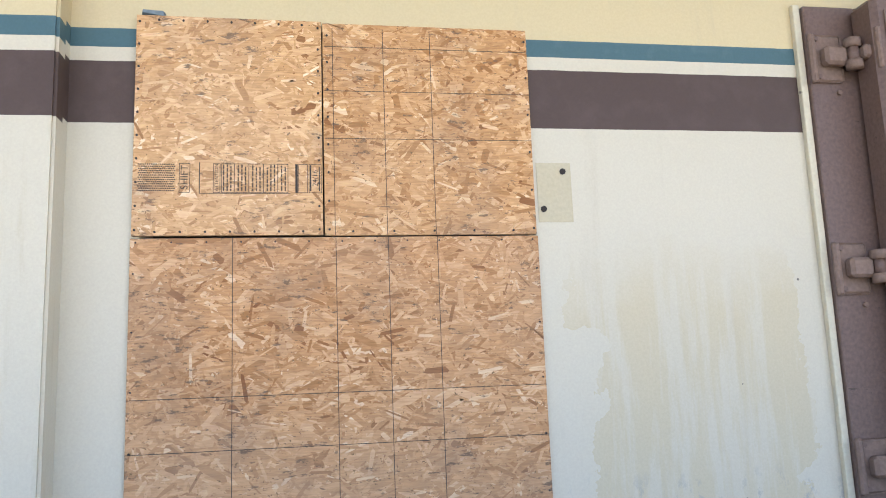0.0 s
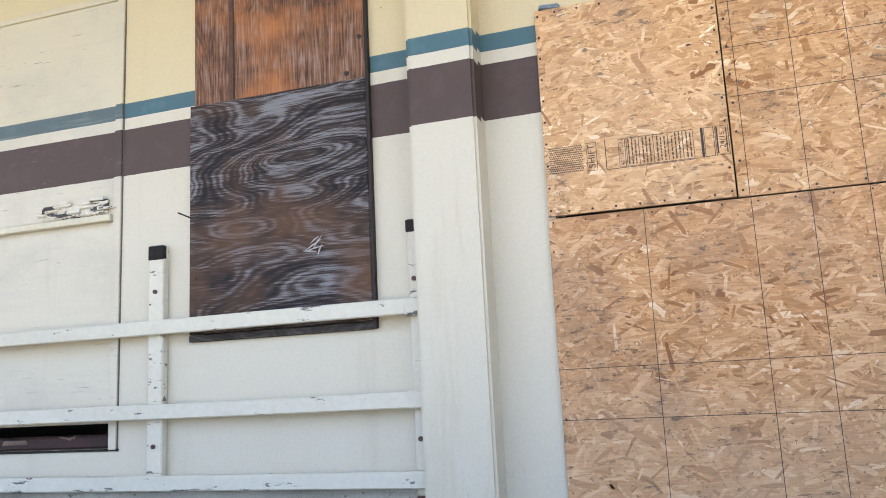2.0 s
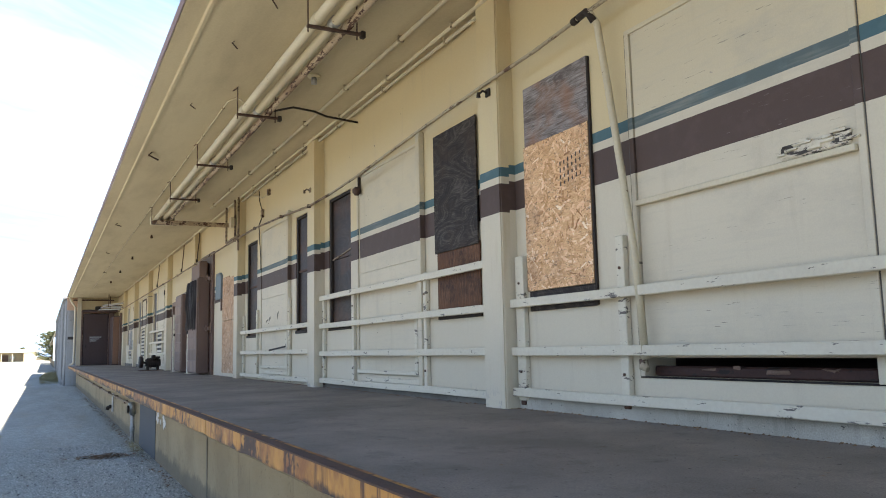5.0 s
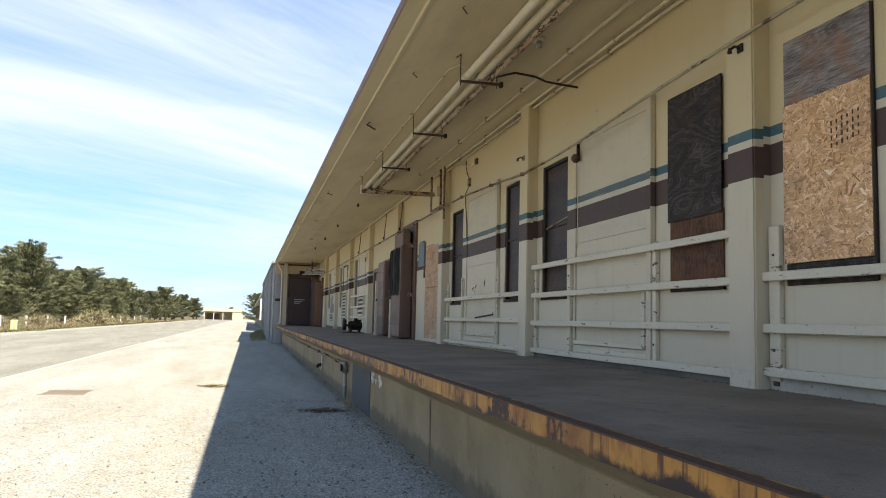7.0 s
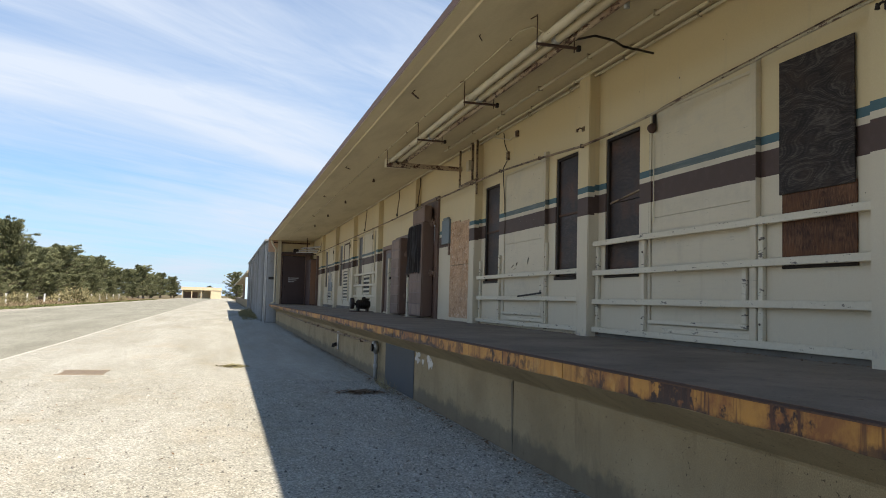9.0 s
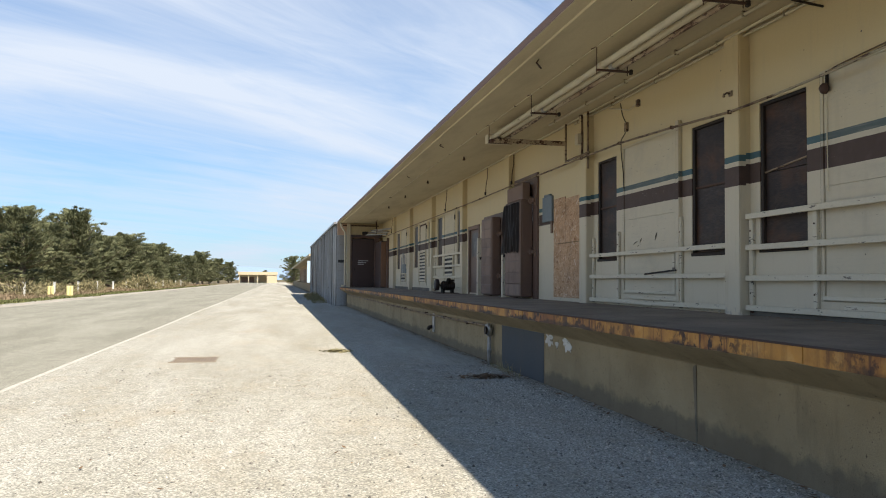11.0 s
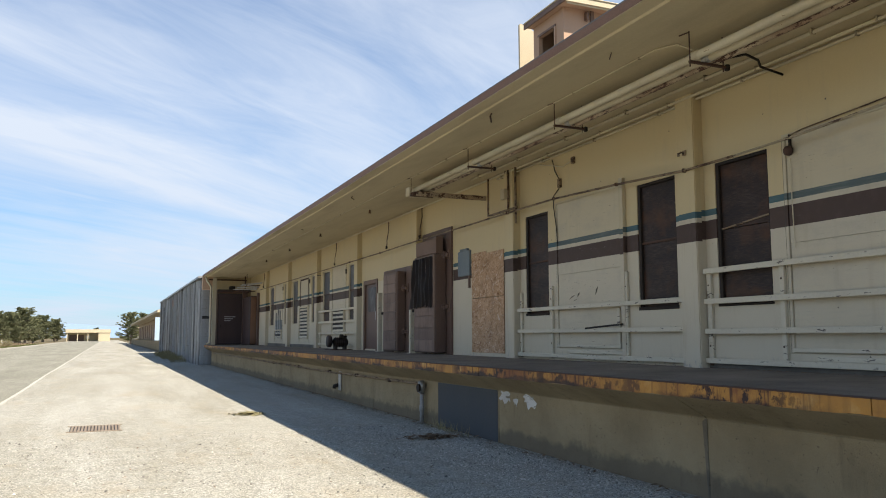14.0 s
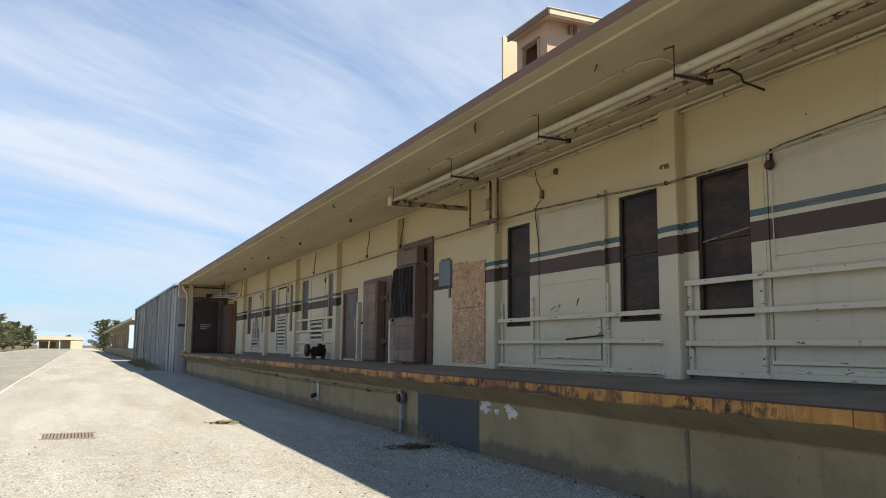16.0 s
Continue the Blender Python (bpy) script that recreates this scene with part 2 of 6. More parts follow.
def ply_grain(name, dark, mid, light, freq=26.0, patch=None, rough=0.7, warp=1.0, seed=0.0, along=(0.6, 1, 1.75), fib=(0.14, 1, 3.6), ring=0.085):
    """Rotary-cut plywood: contour lines of a slow field, with weathered lights and darks."""
    g = Mat(name, rough, 0, 0.25)
    field = g.noise(1.55 * warp, 2.2, 0.45, g.scaled(along, None, (seed, 0, seed * 0.7)), 0.15)
    rings = g.math("SINE", g.math("ADD", g.math("MULTIPLY", field, freq * 4.2), g.math("MULTIPLY", g.noise(14, 4, 0.65, g.scaled(along)), 2.8)))
    fibre = g.noise(60, 5, 0.65, g.scaled(fib))
    wear = g.noise(3.4, 6, 0.6, g.scaled((0.6, 1, 1.5), None, (0, 0, seed)))
    v = g.math("ADD", g.math("ADD", g.math("MULTIPLY", rings, ring), g.math("MULTIPLY", g.math("SINE", g.math("MULTIPLY", field, freq * 17.0)), ring * 0.9)), g.math("ADD", g.math("MULTIPLY", fibre, 0.68), g.math("MULTIPLY", wear, 0.37)))
    c = g.ramp(v, (0.43, dark), (0.545, mid), (0.68, light))
    if patch:
        c = g.mix(g.ramp(g.noise(2.0, 5, 0.6, g.scaled((1, 1, 1.2), None, (4 + seed, 0, 0))), (0.5, 0.0), (0.68, 0.75)), c, patch)
    g.bump(g.math("ADD", rings, fibre), 0.35, 0.002)
    return g.done(c)


def chip_ground(name, a, b, c3, scale=70, stain=(0.2, 0.17, 0.13), bump=0.7):
    g = Mat(name, 0.9, 0, 0.2)
    stones = g.cells(scale, None, "Color")
    dist = g.cells(scale)
    tone = g.math("ADD", g.math("MULTIPLY", g.noise(0.75, 6, 0.62, g.scaled((0.16, 1, 1))), 0.62), g.math("MULTIPLY", g.noise(4, 6, 0.65), 0.38))
    base = g.ramp(tone, (0.39, a), (0.5, b), (0.60, c3))
    n = g.nt.nodes.new("ShaderNodeSeparateColor")
    g.put(n.inputs[0], stones)
    c = g.mix(0.50, base, g.ramp(n.outputs[0], (0.0, 0.10), (0.5, 0.5), (1.0, 0.92)), "OVERLAY")
    c = g.mix(g.ramp(dist, (0.45, 0.0), (0.85, 0.42)), c, tuple(0.28 * v for v in b))
    c = g.mix(0.22, c, g.ramp(g.noise(42, 5, 0.7), (0.32, 0.2), (0.68, 0.8)), "OVERLAY")
    spots = g.noise(0.9, 6, 0.7, g.scaled((0.5, 1.0, 1)))
    c = g.mix(g.ramp(spots, (0.53, 0.0), (0.72, 0.5)), c, stain)
    g.bump(g.math("ADD", dist, g.math("MULTIPLY", g.noise(8, 4), 0.6)), bump, 0.008)
    return g.done(c)


def yellow_rust():
    g = Mat("rusty_yellow_paint", 0.65, 0, 0.35)
    x, y, z = g.xyz()[:]
    run = g.noise(2.2, 7, 0.62, g.scaled((1.0, 1, 0.8)))
    c = g.ramp(run, (0.34, (0.25, 0.10, 0.026)), (0.46, (0.41, 0.195, 0.042)), (0.58, (0.47, 0.220, 0.043)), (0.70, (0.55, 0.33, 0.11)))
    # rust breaks out in stretches: brown halo, black sores, drips
    where = g.noise(0.55, 3, 0.5, g.scaled((1, 1, 0.3), None, (2.0, 0, 0)))
    zone = g.ramp(where, (0.36, 0.0), (0.53, 1.0))
    halo = g.noise(2.6, 6, 0.65, g.scaled((1.2, 1, 0.8)))
    c = g.mix(g.math("MULTIPLY", zone, g.ramp(halo, (0.44, 0.0), (0.58, 0.85))), c, (0.17, 0.058, 0.022))
    sore = g.noise(3.2, 7, 0.68, g.scaled((1.1, 1, 0.9), None, (5, 0, 0)))
    c = g.mix(g.math("MULTIPLY", zone, g.ramp(sore, (0.53, 0.0), (0.57, 1.0))), c, (0.036, 0.018, 0.014))
    drip = g.noise(7.0, 5, 0.6, g.scaled((2.4, 1, 0.16)))
    c = g.mix(g.math("MULTIPLY", g.math("ADD", zone, 0.25), g.ramp(drip, (0.55, 0.0), (0.64, 0.75))), c, (0.075, 0.030, 0.017))
    line = g.noise(7, 7, 0.72, g.scaled((1.3, 1, 0.35)))
    top = g.math("ADD", z, g.math("MULTIPLY", line, 0.13))
    c = g.mix(g.ramp(top, (1.095, 0.0), (1.125, 0.9)), c, (0.045, 0.020, 0.014))
    eaten = g.math("ADD", z, g.math("MULTIPLY", g.noise(1.4, 7, 0.68), -0.36))
    c = g.mix(g.math("MULTIPLY", zone, g.ramp(eaten, (0.77, 1.0), (0.80, 0.0))), c, (0.036, 0.020, 0.016))
    g.bump(g.noise(40, 6, 0.7), 0.5, 0.004)
    return g.done(c)


def aged_concrete(name, a, b, dark, damp=True):
    g = Mat(name, 0.85, 0, 0.25)
    x, y, z = g.xyz()[:]
    c = g.ramp(g.noise(1.1, 7, 0.62), (0.33, a), (0.66, b))
    c = g.mix(g.ramp(g.noise(2.4, 6, 0.62, g.scaled((2.2, 2.2, 0.5))), (0.56, 0.0), (0.78, 0.55)), c, dark)
    if damp:
        foot = g.math("ADD", g.math("ADD", z, 0.07), g.math("MULTIPLY", g.noise(3.2, 8, 0.74), -0.44))
        c = g.mix(g.ramp(foot, (-0.10, 0.62), (0.09, 0.0)), c, (0.085, 0.075, 0.06))
    c = g.mix(g.math("LESS_THAN", g.noise(35, 5, 0.65), 0.345), c, dark)
    c = g.mix(0.2, c, g.ramp(g.noise(130, 3), (0.3, 0.0), (0.7, 1.0)), "OVERLAY")
    g.bump(g.noise(45, 6, 0.65), 0.35, 0.006)
    return g.done(c)


def plank_paint():
    g = Mat("faded_plank_paint", 0.65, 0, 0.3)
    info = g.nt.nodes.new("ShaderNodeObjectInfo")
    c = g.ramp(info.outputs["Random"], (0.0, (0.165, 0.108, 0.084)), (1.0, (0.265, 0.182, 0.140)))
    dirt = g.noise(2.6, 6, 0.66, g.scaled((1.2, 1, 0.6)))
    c = g.mix(g.ramp(dirt, (0.48, 0.0), (0.70, 0.75)), c, (0.070, 0.046, 0.037))
    c = g.mix(g.ramp(g.noise(10, 6, 0.7, g.scaled((0.5, 1, 2))), (0.66, 0.0), (0.69, 0.7)), c, (0.27, 0.20, 0.16))
    g.bump(g.noise(60, 3), 0.25, 0.004)
    return g.done(c)


def leafy(name, a, b):
    g = Mat(name, 0.75, 0, 0.2)
    c = g.ramp(g.geo.outputs["Random Per Island"], (0.0, a), (1.0, b))
    c = g.mix(0.5, c, g.ramp(g.noise(0.7, 3), (0.3, 0.3), (0.7, 0.7)), "OVERLAY")
    return g.done(c)


M_WALL = wall_paint()
M_OSB = strand_board("new_strand_board", 0.86, hue=(1.0, 0.92, 0.82))
M_OSB_AGED = strand_board("aged_strand_board", 0.76, 3.1, hue=(1.02, 0.88, 0.73))
M_OSB_LOW = strand_board("pinkish_strand_board", 0.71, 5.5, hue=(1.04, 0.87, 0.74))
M_OSB_PALE = strand_board("pale_strand_board", 1.0, 2.2, hue=(1.0, 0.97, 0.97))
M_OSB_PINK = strand_board("faded_strand_board", 0.74, 7.7, hue=(1.0, 1.0, 1.12))
M_CORE = worn("board_edge", (0.27, 0.165, 0.088), (0.15, 0.09, 0.055), 0.5, grain=90)
M_PLY = ply_grain("weathered_plywood", (0.011, 0.009, 0.009), (0.046, 0.030, 0.024), (0.175, 0.166, 0.166), 21, (0.105, 0.052, 0.026), along=(0.40, 1, 1.7), ring=0.062)
M_PLY_RED = ply_grain("reddish_plywood", (0.06, 0.030, 0.020), (0.19, 0.088, 0.042), (0.27, 0.19, 0.155), 24, (0.42, 0.15, 0.045), seed=3.0, along=(2.4, 1, 0.35), fib=(3.4, 1, 0.14), ring=0.03)
M_PLY_BLACK = ply_grain("blackened_plywood", (0.013, 0.010, 0.008), (0.032, 0.024, 0.019), (0.085, 0.070, 0.060), 22, (0.046, 0.028, 0.018), seed=5.0, ring=0.05, along=(0.7, 1, 1.2))
M_PLY_RUST = ply_grain("rust_brown_plywood", (0.030, 0.013, 0.007), (0.090, 0.038, 0.017), (0.180, 0.095, 0.050), 22, (0.130, 0.052, 0.020), seed=14.0, along=(2.4, 1, 0.5), fib=(3.0, 1, 0.22), ring=0.03)
M_PLY_GREY = ply_grain("grey_plywood", (0.10, 0.08, 0.07), (0.23, 0.20, 0.185), (0.36, 0.33, 0.31), 24, (0.26, 0.12, 0.06), seed=8.0, along=(0.3, 1, 2.4), ring=0.03)
M_PLY_WIN = ply_grain("brown_window_board", (0.016, 0.010, 0.008), (0.034, 0.019, 0.013), (0.075, 0.050, 0.038), 22, (0.085, 0.034, 0.013), seed=11.0, rough=0.5, ring=0.012)
M_RAIL = worn("chipped_white_paint", (0.585, 0.532, 0.415), (0.43, 0.385, 0.29), 0.45, (0.13, 0.11, 0.095), 0.375, grain=40, streak=(0.4, 1, 1), speck=0.05)
M_TRIM = worn("cream_trim_paint", (0.565, 0.498, 0.358), (0.40, 0.34, 0.235), 0.5, (0.20, 0.17, 0.14), 0.30, speck=0.06)
M_PIPE = worn("cream_pipe_paint", (0.56, 0.49, 0.34), (0.33, 0.26, 0.17), 0.6, (0.16, 0.08, 0.045), 0.33, rough=0.5, speck=0.05)
M_CONDUIT = worn("dull_conduit_paint", (0.40, 0.34, 0.23), (0.20, 0.15, 0.10), 0.8, (0.10, 0.06, 0.04), 0.42)
M_DULL = worn("rust_stained_conduit", (0.26, 0.19, 0.12), (0.11, 0.06, 0.035), 0.9, (0.07, 0.04, 0.028), 0.45)
M_RUSTPIPE = worn("rusted_pipe", (0.45, 0.36, 0.25), (0.16, 0.07, 0.035), 0.9, (0.075, 0.035, 0.022), 0.45)
M_RUST = worn("dark_rust", (0.075, 0.045, 0.034), (0.15, 0.065, 0.03), 0.7, rough=0.8)
M_SOFFIT = worn("cream_soffit_paint", (0.53, 0.450, 0.295), (0.33, 0.265, 0.175), 0.75, grain=50, streak=(0.25, 1.1, 1), rough=0.75, speck=0.04)
M_FASCIA = worn("brown_fascia_metal", (0.195, 0.105, 0.066), (0.24, 0.155, 0.10), 0.5, rough=0.6)
M_LIP = worn("pale_fascia_lip", (0.50, 0.43, 0.30), (0.30, 0.24, 0.16), 0.5)
M_ROOF = worn("roof_felt", (0.16, 0.155, 0.15), (0.10, 0.095, 0.09), 0.6)
M_BROWN = worn("brown_door_paint", (0.135, 0.084, 0.066), (0.18, 0.125, 0.092), 0.6, (0.07, 0.045, 0.035), 0.31, rough=0.5)
M_BROWN_LT = worn("faded_brown_paint", (0.185, 0.120, 0.090), (0.105, 0.072, 0.056), 0.6, (0.09, 0.06, 0.05), 0.33)
# door brown darkened to hold the deep shade at the dock end
M_BROWN_SHADED = worn("shaded_brown_door_paint", (0.062, 0.040, 0.037), (0.040, 0.027, 0.025), 0.6, (0.11, 0.075, 0.06), 0.30, rough=0.6)
M_PLANK = plank_paint()
M_BLACK = worn("torn_black_sheet", (0.022, 0.015, 0.014), (0.052, 0.032, 0.027), 0.9, rough=0.55, streak=(3.5, 1, 0.3))
M_IRON = worn("dark_iron", (0.030, 0.024, 0.020), (0.065, 0.043, 0.032), 0.5, rough=0.7, spec=0.2)
M_STEEL = worn("galvanised_steel", (0.42, 0.42, 0.41), (0.25, 0.22, 0.19), 0.5, rough=0.45, metal=0.7)
M_YELLOW = yellow_rust()
M_DECK = aged_concrete("dock_deck_concrete", (0.150, 0.126, 0.101), (0.240, 0.206, 0.168), (0.070, 0.057, 0.046), False)
M_DOCK = aged_concrete("stained_dock_concrete", (0.232, 0.178, 0.102), (0.335, 0.264, 0.158), (0.098, 0.070, 0.042))
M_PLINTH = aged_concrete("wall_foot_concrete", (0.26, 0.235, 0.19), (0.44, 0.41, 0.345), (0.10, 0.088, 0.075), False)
M_PLINTH_DK = aged_concrete("dark_wall_foot_concrete", (0.10, 0.092, 0.08), (0.19, 0.175, 0.15), (0.05, 0.045, 0.04), False)
M_GREY = worn("grey_block_paint", (0.050, 0.058, 0.068), (0.07, 0.07, 0.07), 0.5, (0.35, 0.30, 0.23), 0.27)
M_APRON = chip_ground("bleached_chip_seal", (0.278, 0.264, 0.212), (0.332, 0.322, 0.272), (0.386, 0.377, 0.328), 64, (0.31, 0.26, 0.18), 0.6)
M_ROAD = chip_ground("grey_asphalt", (0.196, 0.190, 0.150), (0.240, 0.234, 0.188), (0.285, 0.278, 0.228), 90, (0.15, 0.14, 0.112), 0.4)
# brown-grey shared by painted shadow strips and real scuffs
M_SHADOW_SCUFF = worn("dark_shadow_and_scuff", (0.09, 0.082, 0.068), (0.15, 0.135, 0.11), 0.6)
M_GRATE = worn("rusty_grate", (0.25, 0.20, 0.145), (0.14, 0.10, 0.07), 0.6)
M_PALEBLUE = worn("pale_blue_sheet", (0.40, 0.52, 0.62), (0.5, 0.55, 0.58), 0.5)
M_VERGE = chip_ground("pale_verge", (0.26, 0.24, 0.195), (0.32, 0.30, 0.25), (0.37, 0.345, 0.29), 40)
M_FIELD = chip_ground("dry_ground", (0.10, 0.08, 0.045), (0.14, 0.11, 0.062), (0.11, 0.10, 0.045), 8, (0.075, 0.075, 0.034))
M_LINE = worn("worn_road_paint", (0.44, 0.415, 0.355), (0.3, 0.28, 0.24), 0.6, (0.26, 0.24, 0.20), 0.42)
M_INK = worn("printed_ink", (0.035, 0.028, 0.024), (0.12, 0.08, 0.05), 0.6)
M_BUFF = worn("buff_patch_paint", (0.47, 0.40, 0.265), (0.50, 0.40, 0.25), 0.6, speck=0.06)
M_TAN = worn("tan_render", (0.34, 0.25, 0.16), (0.26, 0.19, 0.125), 0.6, streak=(1, 1, 0.3))
M_BLUEGREY = worn("blue_grey_panel", (0.15, 0.185, 0.205), (0.24, 0.25, 0.24), 0.6)
M_SIDING = worn("weathered_metal_siding", (0.33, 0.335, 0.33), (0.19, 0.165, 0.14), 0.8, (0.14, 0.10, 0.075), 0.36, streak=(1.2, 1.2, 0.12))
M_SPLINTER = worn("pale_splinters", (0.40, 0.37, 0.355), (0.3, 0.27, 0.26), 0.6)
def siding():
    g = Mat("weathered_metal_cladding", 0.6, 0.0, 0.35)
    info = g.nt.nodes.new("ShaderNodeObjectInfo")
    c = g.ramp(info.outputs["Random"], (0.0, (0.115, 0.108, 0.10)), (0.4, (0.205, 0.205, 0.20)), (1.0, (0.30, 0.30, 0.29)))
    run = g.noise(1.6, 7, 0.68, g.scaled((2.5, 2.5, 0.14)))
    c = g.mix(g.ramp(run, (0.46, 0.0), (0.60, 0.8)), c, (0.085, 0.072, 0.06))
    c = g.mix(g.ramp(g.noise(2.6, 6, 0.7, g.scaled((1, 1, 0.5), None, (9, 0, 2))), (0.60, 0.0), (0.66, 0.7)), c, (0.40, 0.40, 0.385))
    c = g.mix(g.ramp(g.noise(0.9, 7, 0.7, g.scaled((0.8, 1, 0.6), None, (3, 0, 7))), (0.50, 0.0), (0.62, 0.6)), c, (0.36, 0.365, 0.36))
    c = g.mix(g.ramp(g.noise(1.3, 6, 0.7, g.scaled((1, 1, 0.4), None, (1, 0, 3))), (0.60, 0.0), (0.70, 0.7)), c, (0.13, 0.085, 0.06))
    g.bump(g.noise(25, 4), 0.2, 0.01)
    return g.done(c)


M_CLAD = siding()
M_CHAR = worn("charred_timber", (0.018, 0.015, 0.014), (0.05, 0.042, 0.036), 0.6, (0.30, 0.27, 0.22), 0.30, rough=0.85, spec=0.15)
# near-black colour standing for shade inside vents, pits, joints and openings
M_DARK = worn("dark_interior_shade", (0.03, 0.028, 0.026), (0.05, 0.045, 0.04), 0.5)
M_PINK = worn("salmon_render", (0.47, 0.305, 0.20), (0.38, 0.255, 0.175), 0.5, speck=0.05)
M_CREAM = worn("far_cream_render", (0.52, 0.44, 0.30), (0.42, 0.35, 0.24), 0.4)
M_WHITE = worn("white_paint", (0.62, 0.62, 0.60), (0.48, 0.46, 0.43), 0.4)
M_SPLASH = worn("dulled_white_paint", (0.60, 0.59, 0.56), (0.26, 0.24, 0.20), 0.8, (0.2, 0.17, 0.12), 0.42)
M_YPOST = worn("yellow_post_paint", (0.78, 0.66, 0.30), (0.6, 0.5, 0.25), 0.4)
M_BARK = worn("grey_bark", (0.16, 0.125, 0.095), (0.09, 0.07, 0.055), 0.6, bump=0.6)
M_CYPRESS = leafy("cypress_foliage", (0.088, 0.098, 0.052), (0.175, 0.182, 0.095))
M_BUSH = leafy("dry_bush_foliage", (0.14, 0.125, 0.062), (0.30, 0.265, 0.145))
M_GRASS = leafy("dry_grass", (0.16, 0.115, 0.07), (0.28, 0.215, 0.14))
M_GREEN = leafy("green_grass", (0.075, 0.09, 0.03), (0.15, 0.15, 0.06))
M_LITTER = leafy("leaf_litter", (0.09, 0.055, 0.03), (0.24, 0.15, 0.085))
M_STONE = leafy("loose_stone", (0.10, 0.095, 0.085), (0.50, 0.47, 0.41))
# blue carries the distance haze
M_HILL = worn("haze_tinted_hill", (0.19, 0.27, 0.38), (0.17, 0.25, 0.36), 0.5)


def glassy():
    g = Mat("dusty_window_glass", 0.42, 0, 0.35)
    c = g.ramp(g.noise(2.2, 6, 0.65, g.scaled((1.6, 1, 0.7))), (0.36, (0.028, 0.022, 0.021)), (0.56, (0.070, 0.058, 0.055)), (0.68, (0.16, 0.15, 0.145)))
    return g.done(c)


M_GLASS = glassy()


# ---- building helpers ----
ORIGIN = {}


def thing(name, at, label, category, group="", kind=""):
    ob = new(name)
    ob.location = at
    ob.empty_display_size = 0.1
    ORIGIN[ob] = Vector(at)
    return tagged(ob, label, category, group, kind)


def mesh_from(bm, name, material, shift=None, smooth=False):
    if shift is not None:
        bmesh.ops.translate(bm, verts=bm.verts, vec=-shift)
    me = bpy.data.meshes.new(name)
    bm.to_mesh(me)
    bm.free()
    me.materials.append(material)
    if smooth:
        for p in me.polygons:
            p.use_smooth = True
    return me


def part(name, bm, material, parent, label="", smooth=False):
    """Link a bmesh, drawn in world metres, as one mesh under a thing or a part."""
    o = ORIGIN[parent]
    ob = new(name, mesh_from(bm, name, material, o, smooth))
    ob.parent = parent
    ORIGIN[ob] = o
    return tagged(ob, label)


def single(name, bm, material, label="", category="", kind="", group="", smooth=False):
    """A thing or piece of the setting that is one mesh."""
    ob = new(name, mesh_from(bm, name, material, None, smooth))
    ORIGIN[ob] = Vector((0, 0, 0))
    return tagged(ob, label, category, group, kind)


def box(x0, x1, y0, y1, z0, z1, bevel=0.0, bm=None, warp=0.0):
    bm = bm or bmesh.new()
    v = bmesh.ops.create_cube(bm, size=1.0)["verts"]
    for p in v:
        p.co = Vector(((x0 + x1) / 2 + p.co.x * (x1 - x0), (y0 + y1) / 2 + p.co.y * (y1 - y0), (z0 + z1) / 2 + p.co.z * (z1 - z0)))
        if warp:
            p.co += Vector((random.uniform(-warp, warp), 0, random.uniform(-warp, warp)))
    if bevel:
        es = {e for p in v for e in p.link_edges}
        bmesh.ops.bevel(bm, geom=list(es), offset=bevel, segments=1, affect="EDGES")
    return bm


def tube(points, r, seg=8, bm=None, caps=True):
    """A round bar along points; r may be one radius or one a point."""
    bm = bm or bmesh.new()
    rs = r if isinstance(r, (list, tuple)) else [r] * len(points)
    pts = [Vector(p) for p in points]
    rings = []
    for k, p in enumerate(pts):
        d = (pts[min(k + 1, len(pts) - 1)] - pts[max(k - 1, 0)]).normalized()
        a = d.orthogonal().normalized() if not rings else (last - d * last.dot(d)).normalized()
        last = a
        b = d.cross(a)
        rings.append([bm.verts.new(p + rs[k] * (math.cos(t) * a + math.sin(t) * b)) for t in [2 * math.pi * i / seg for i in range(seg)]])
    for q, w in zip(rings, rings[1:]):
        for i in range(seg):
            bm.faces.new((q[i], q[(i + 1) % seg], w[(i + 1) % seg], w[i]))
    if caps:
        bm.faces.new(rings[0][::-1]), bm.faces.new(rings[-1])
    return bm


def prism(profile, x0, x1, bm=None):
    """A profile of (y, z) points drawn out along x."""
    bm = bm or bmesh.new()
    a = [bm.verts.new((x0, y, z)) for y, z in profile]
    b = [bm.verts.new((x1, y, z)) for y, z in profile]
    n = len(a)
    for i in range(n):
        bm.faces.new((a[i], a[(i + 1) % n], b[(i + 1) % n], b[i]))
    bm.faces.new(a[::-1]), bm.faces.new(b)
    bmesh.ops.recalc_face_normals(bm, faces=bm.faces)
    return bm


def rough_sheet(x0, x1, y0, y1, z, nx, ny, amp):
    bm = bmesh.new()
    g = [[bm.verts.new((x0 + (x1 - x0) * i / nx, y0 + (y1 - y0) * j / ny, z + amp * noise.noise((0.31 * i, 0.47 * j, z)))) for j in range(ny + 1)] for i in range(nx + 1)]
    for i in range(nx):
        for j in range(ny):
            bm.faces.new((g[i][j], g[i + 1][j], g[i + 1][j + 1], g[i][j + 1]))
    return bm


# ---- the setting ----
WY = 3.42          # face of the long wall
PF = 3.27          # face of the piers
DECK = 1.075       # deck height at the wall
SOFF = 4.63        # underside of the canopy
WEST, EAST = -46.7, 14.0
PIERS = [-1.21, -6.30, -11.40, -16.39, -21.43, -26.46, -31.5, -36.5, -41.5, 4.9, 9.9]
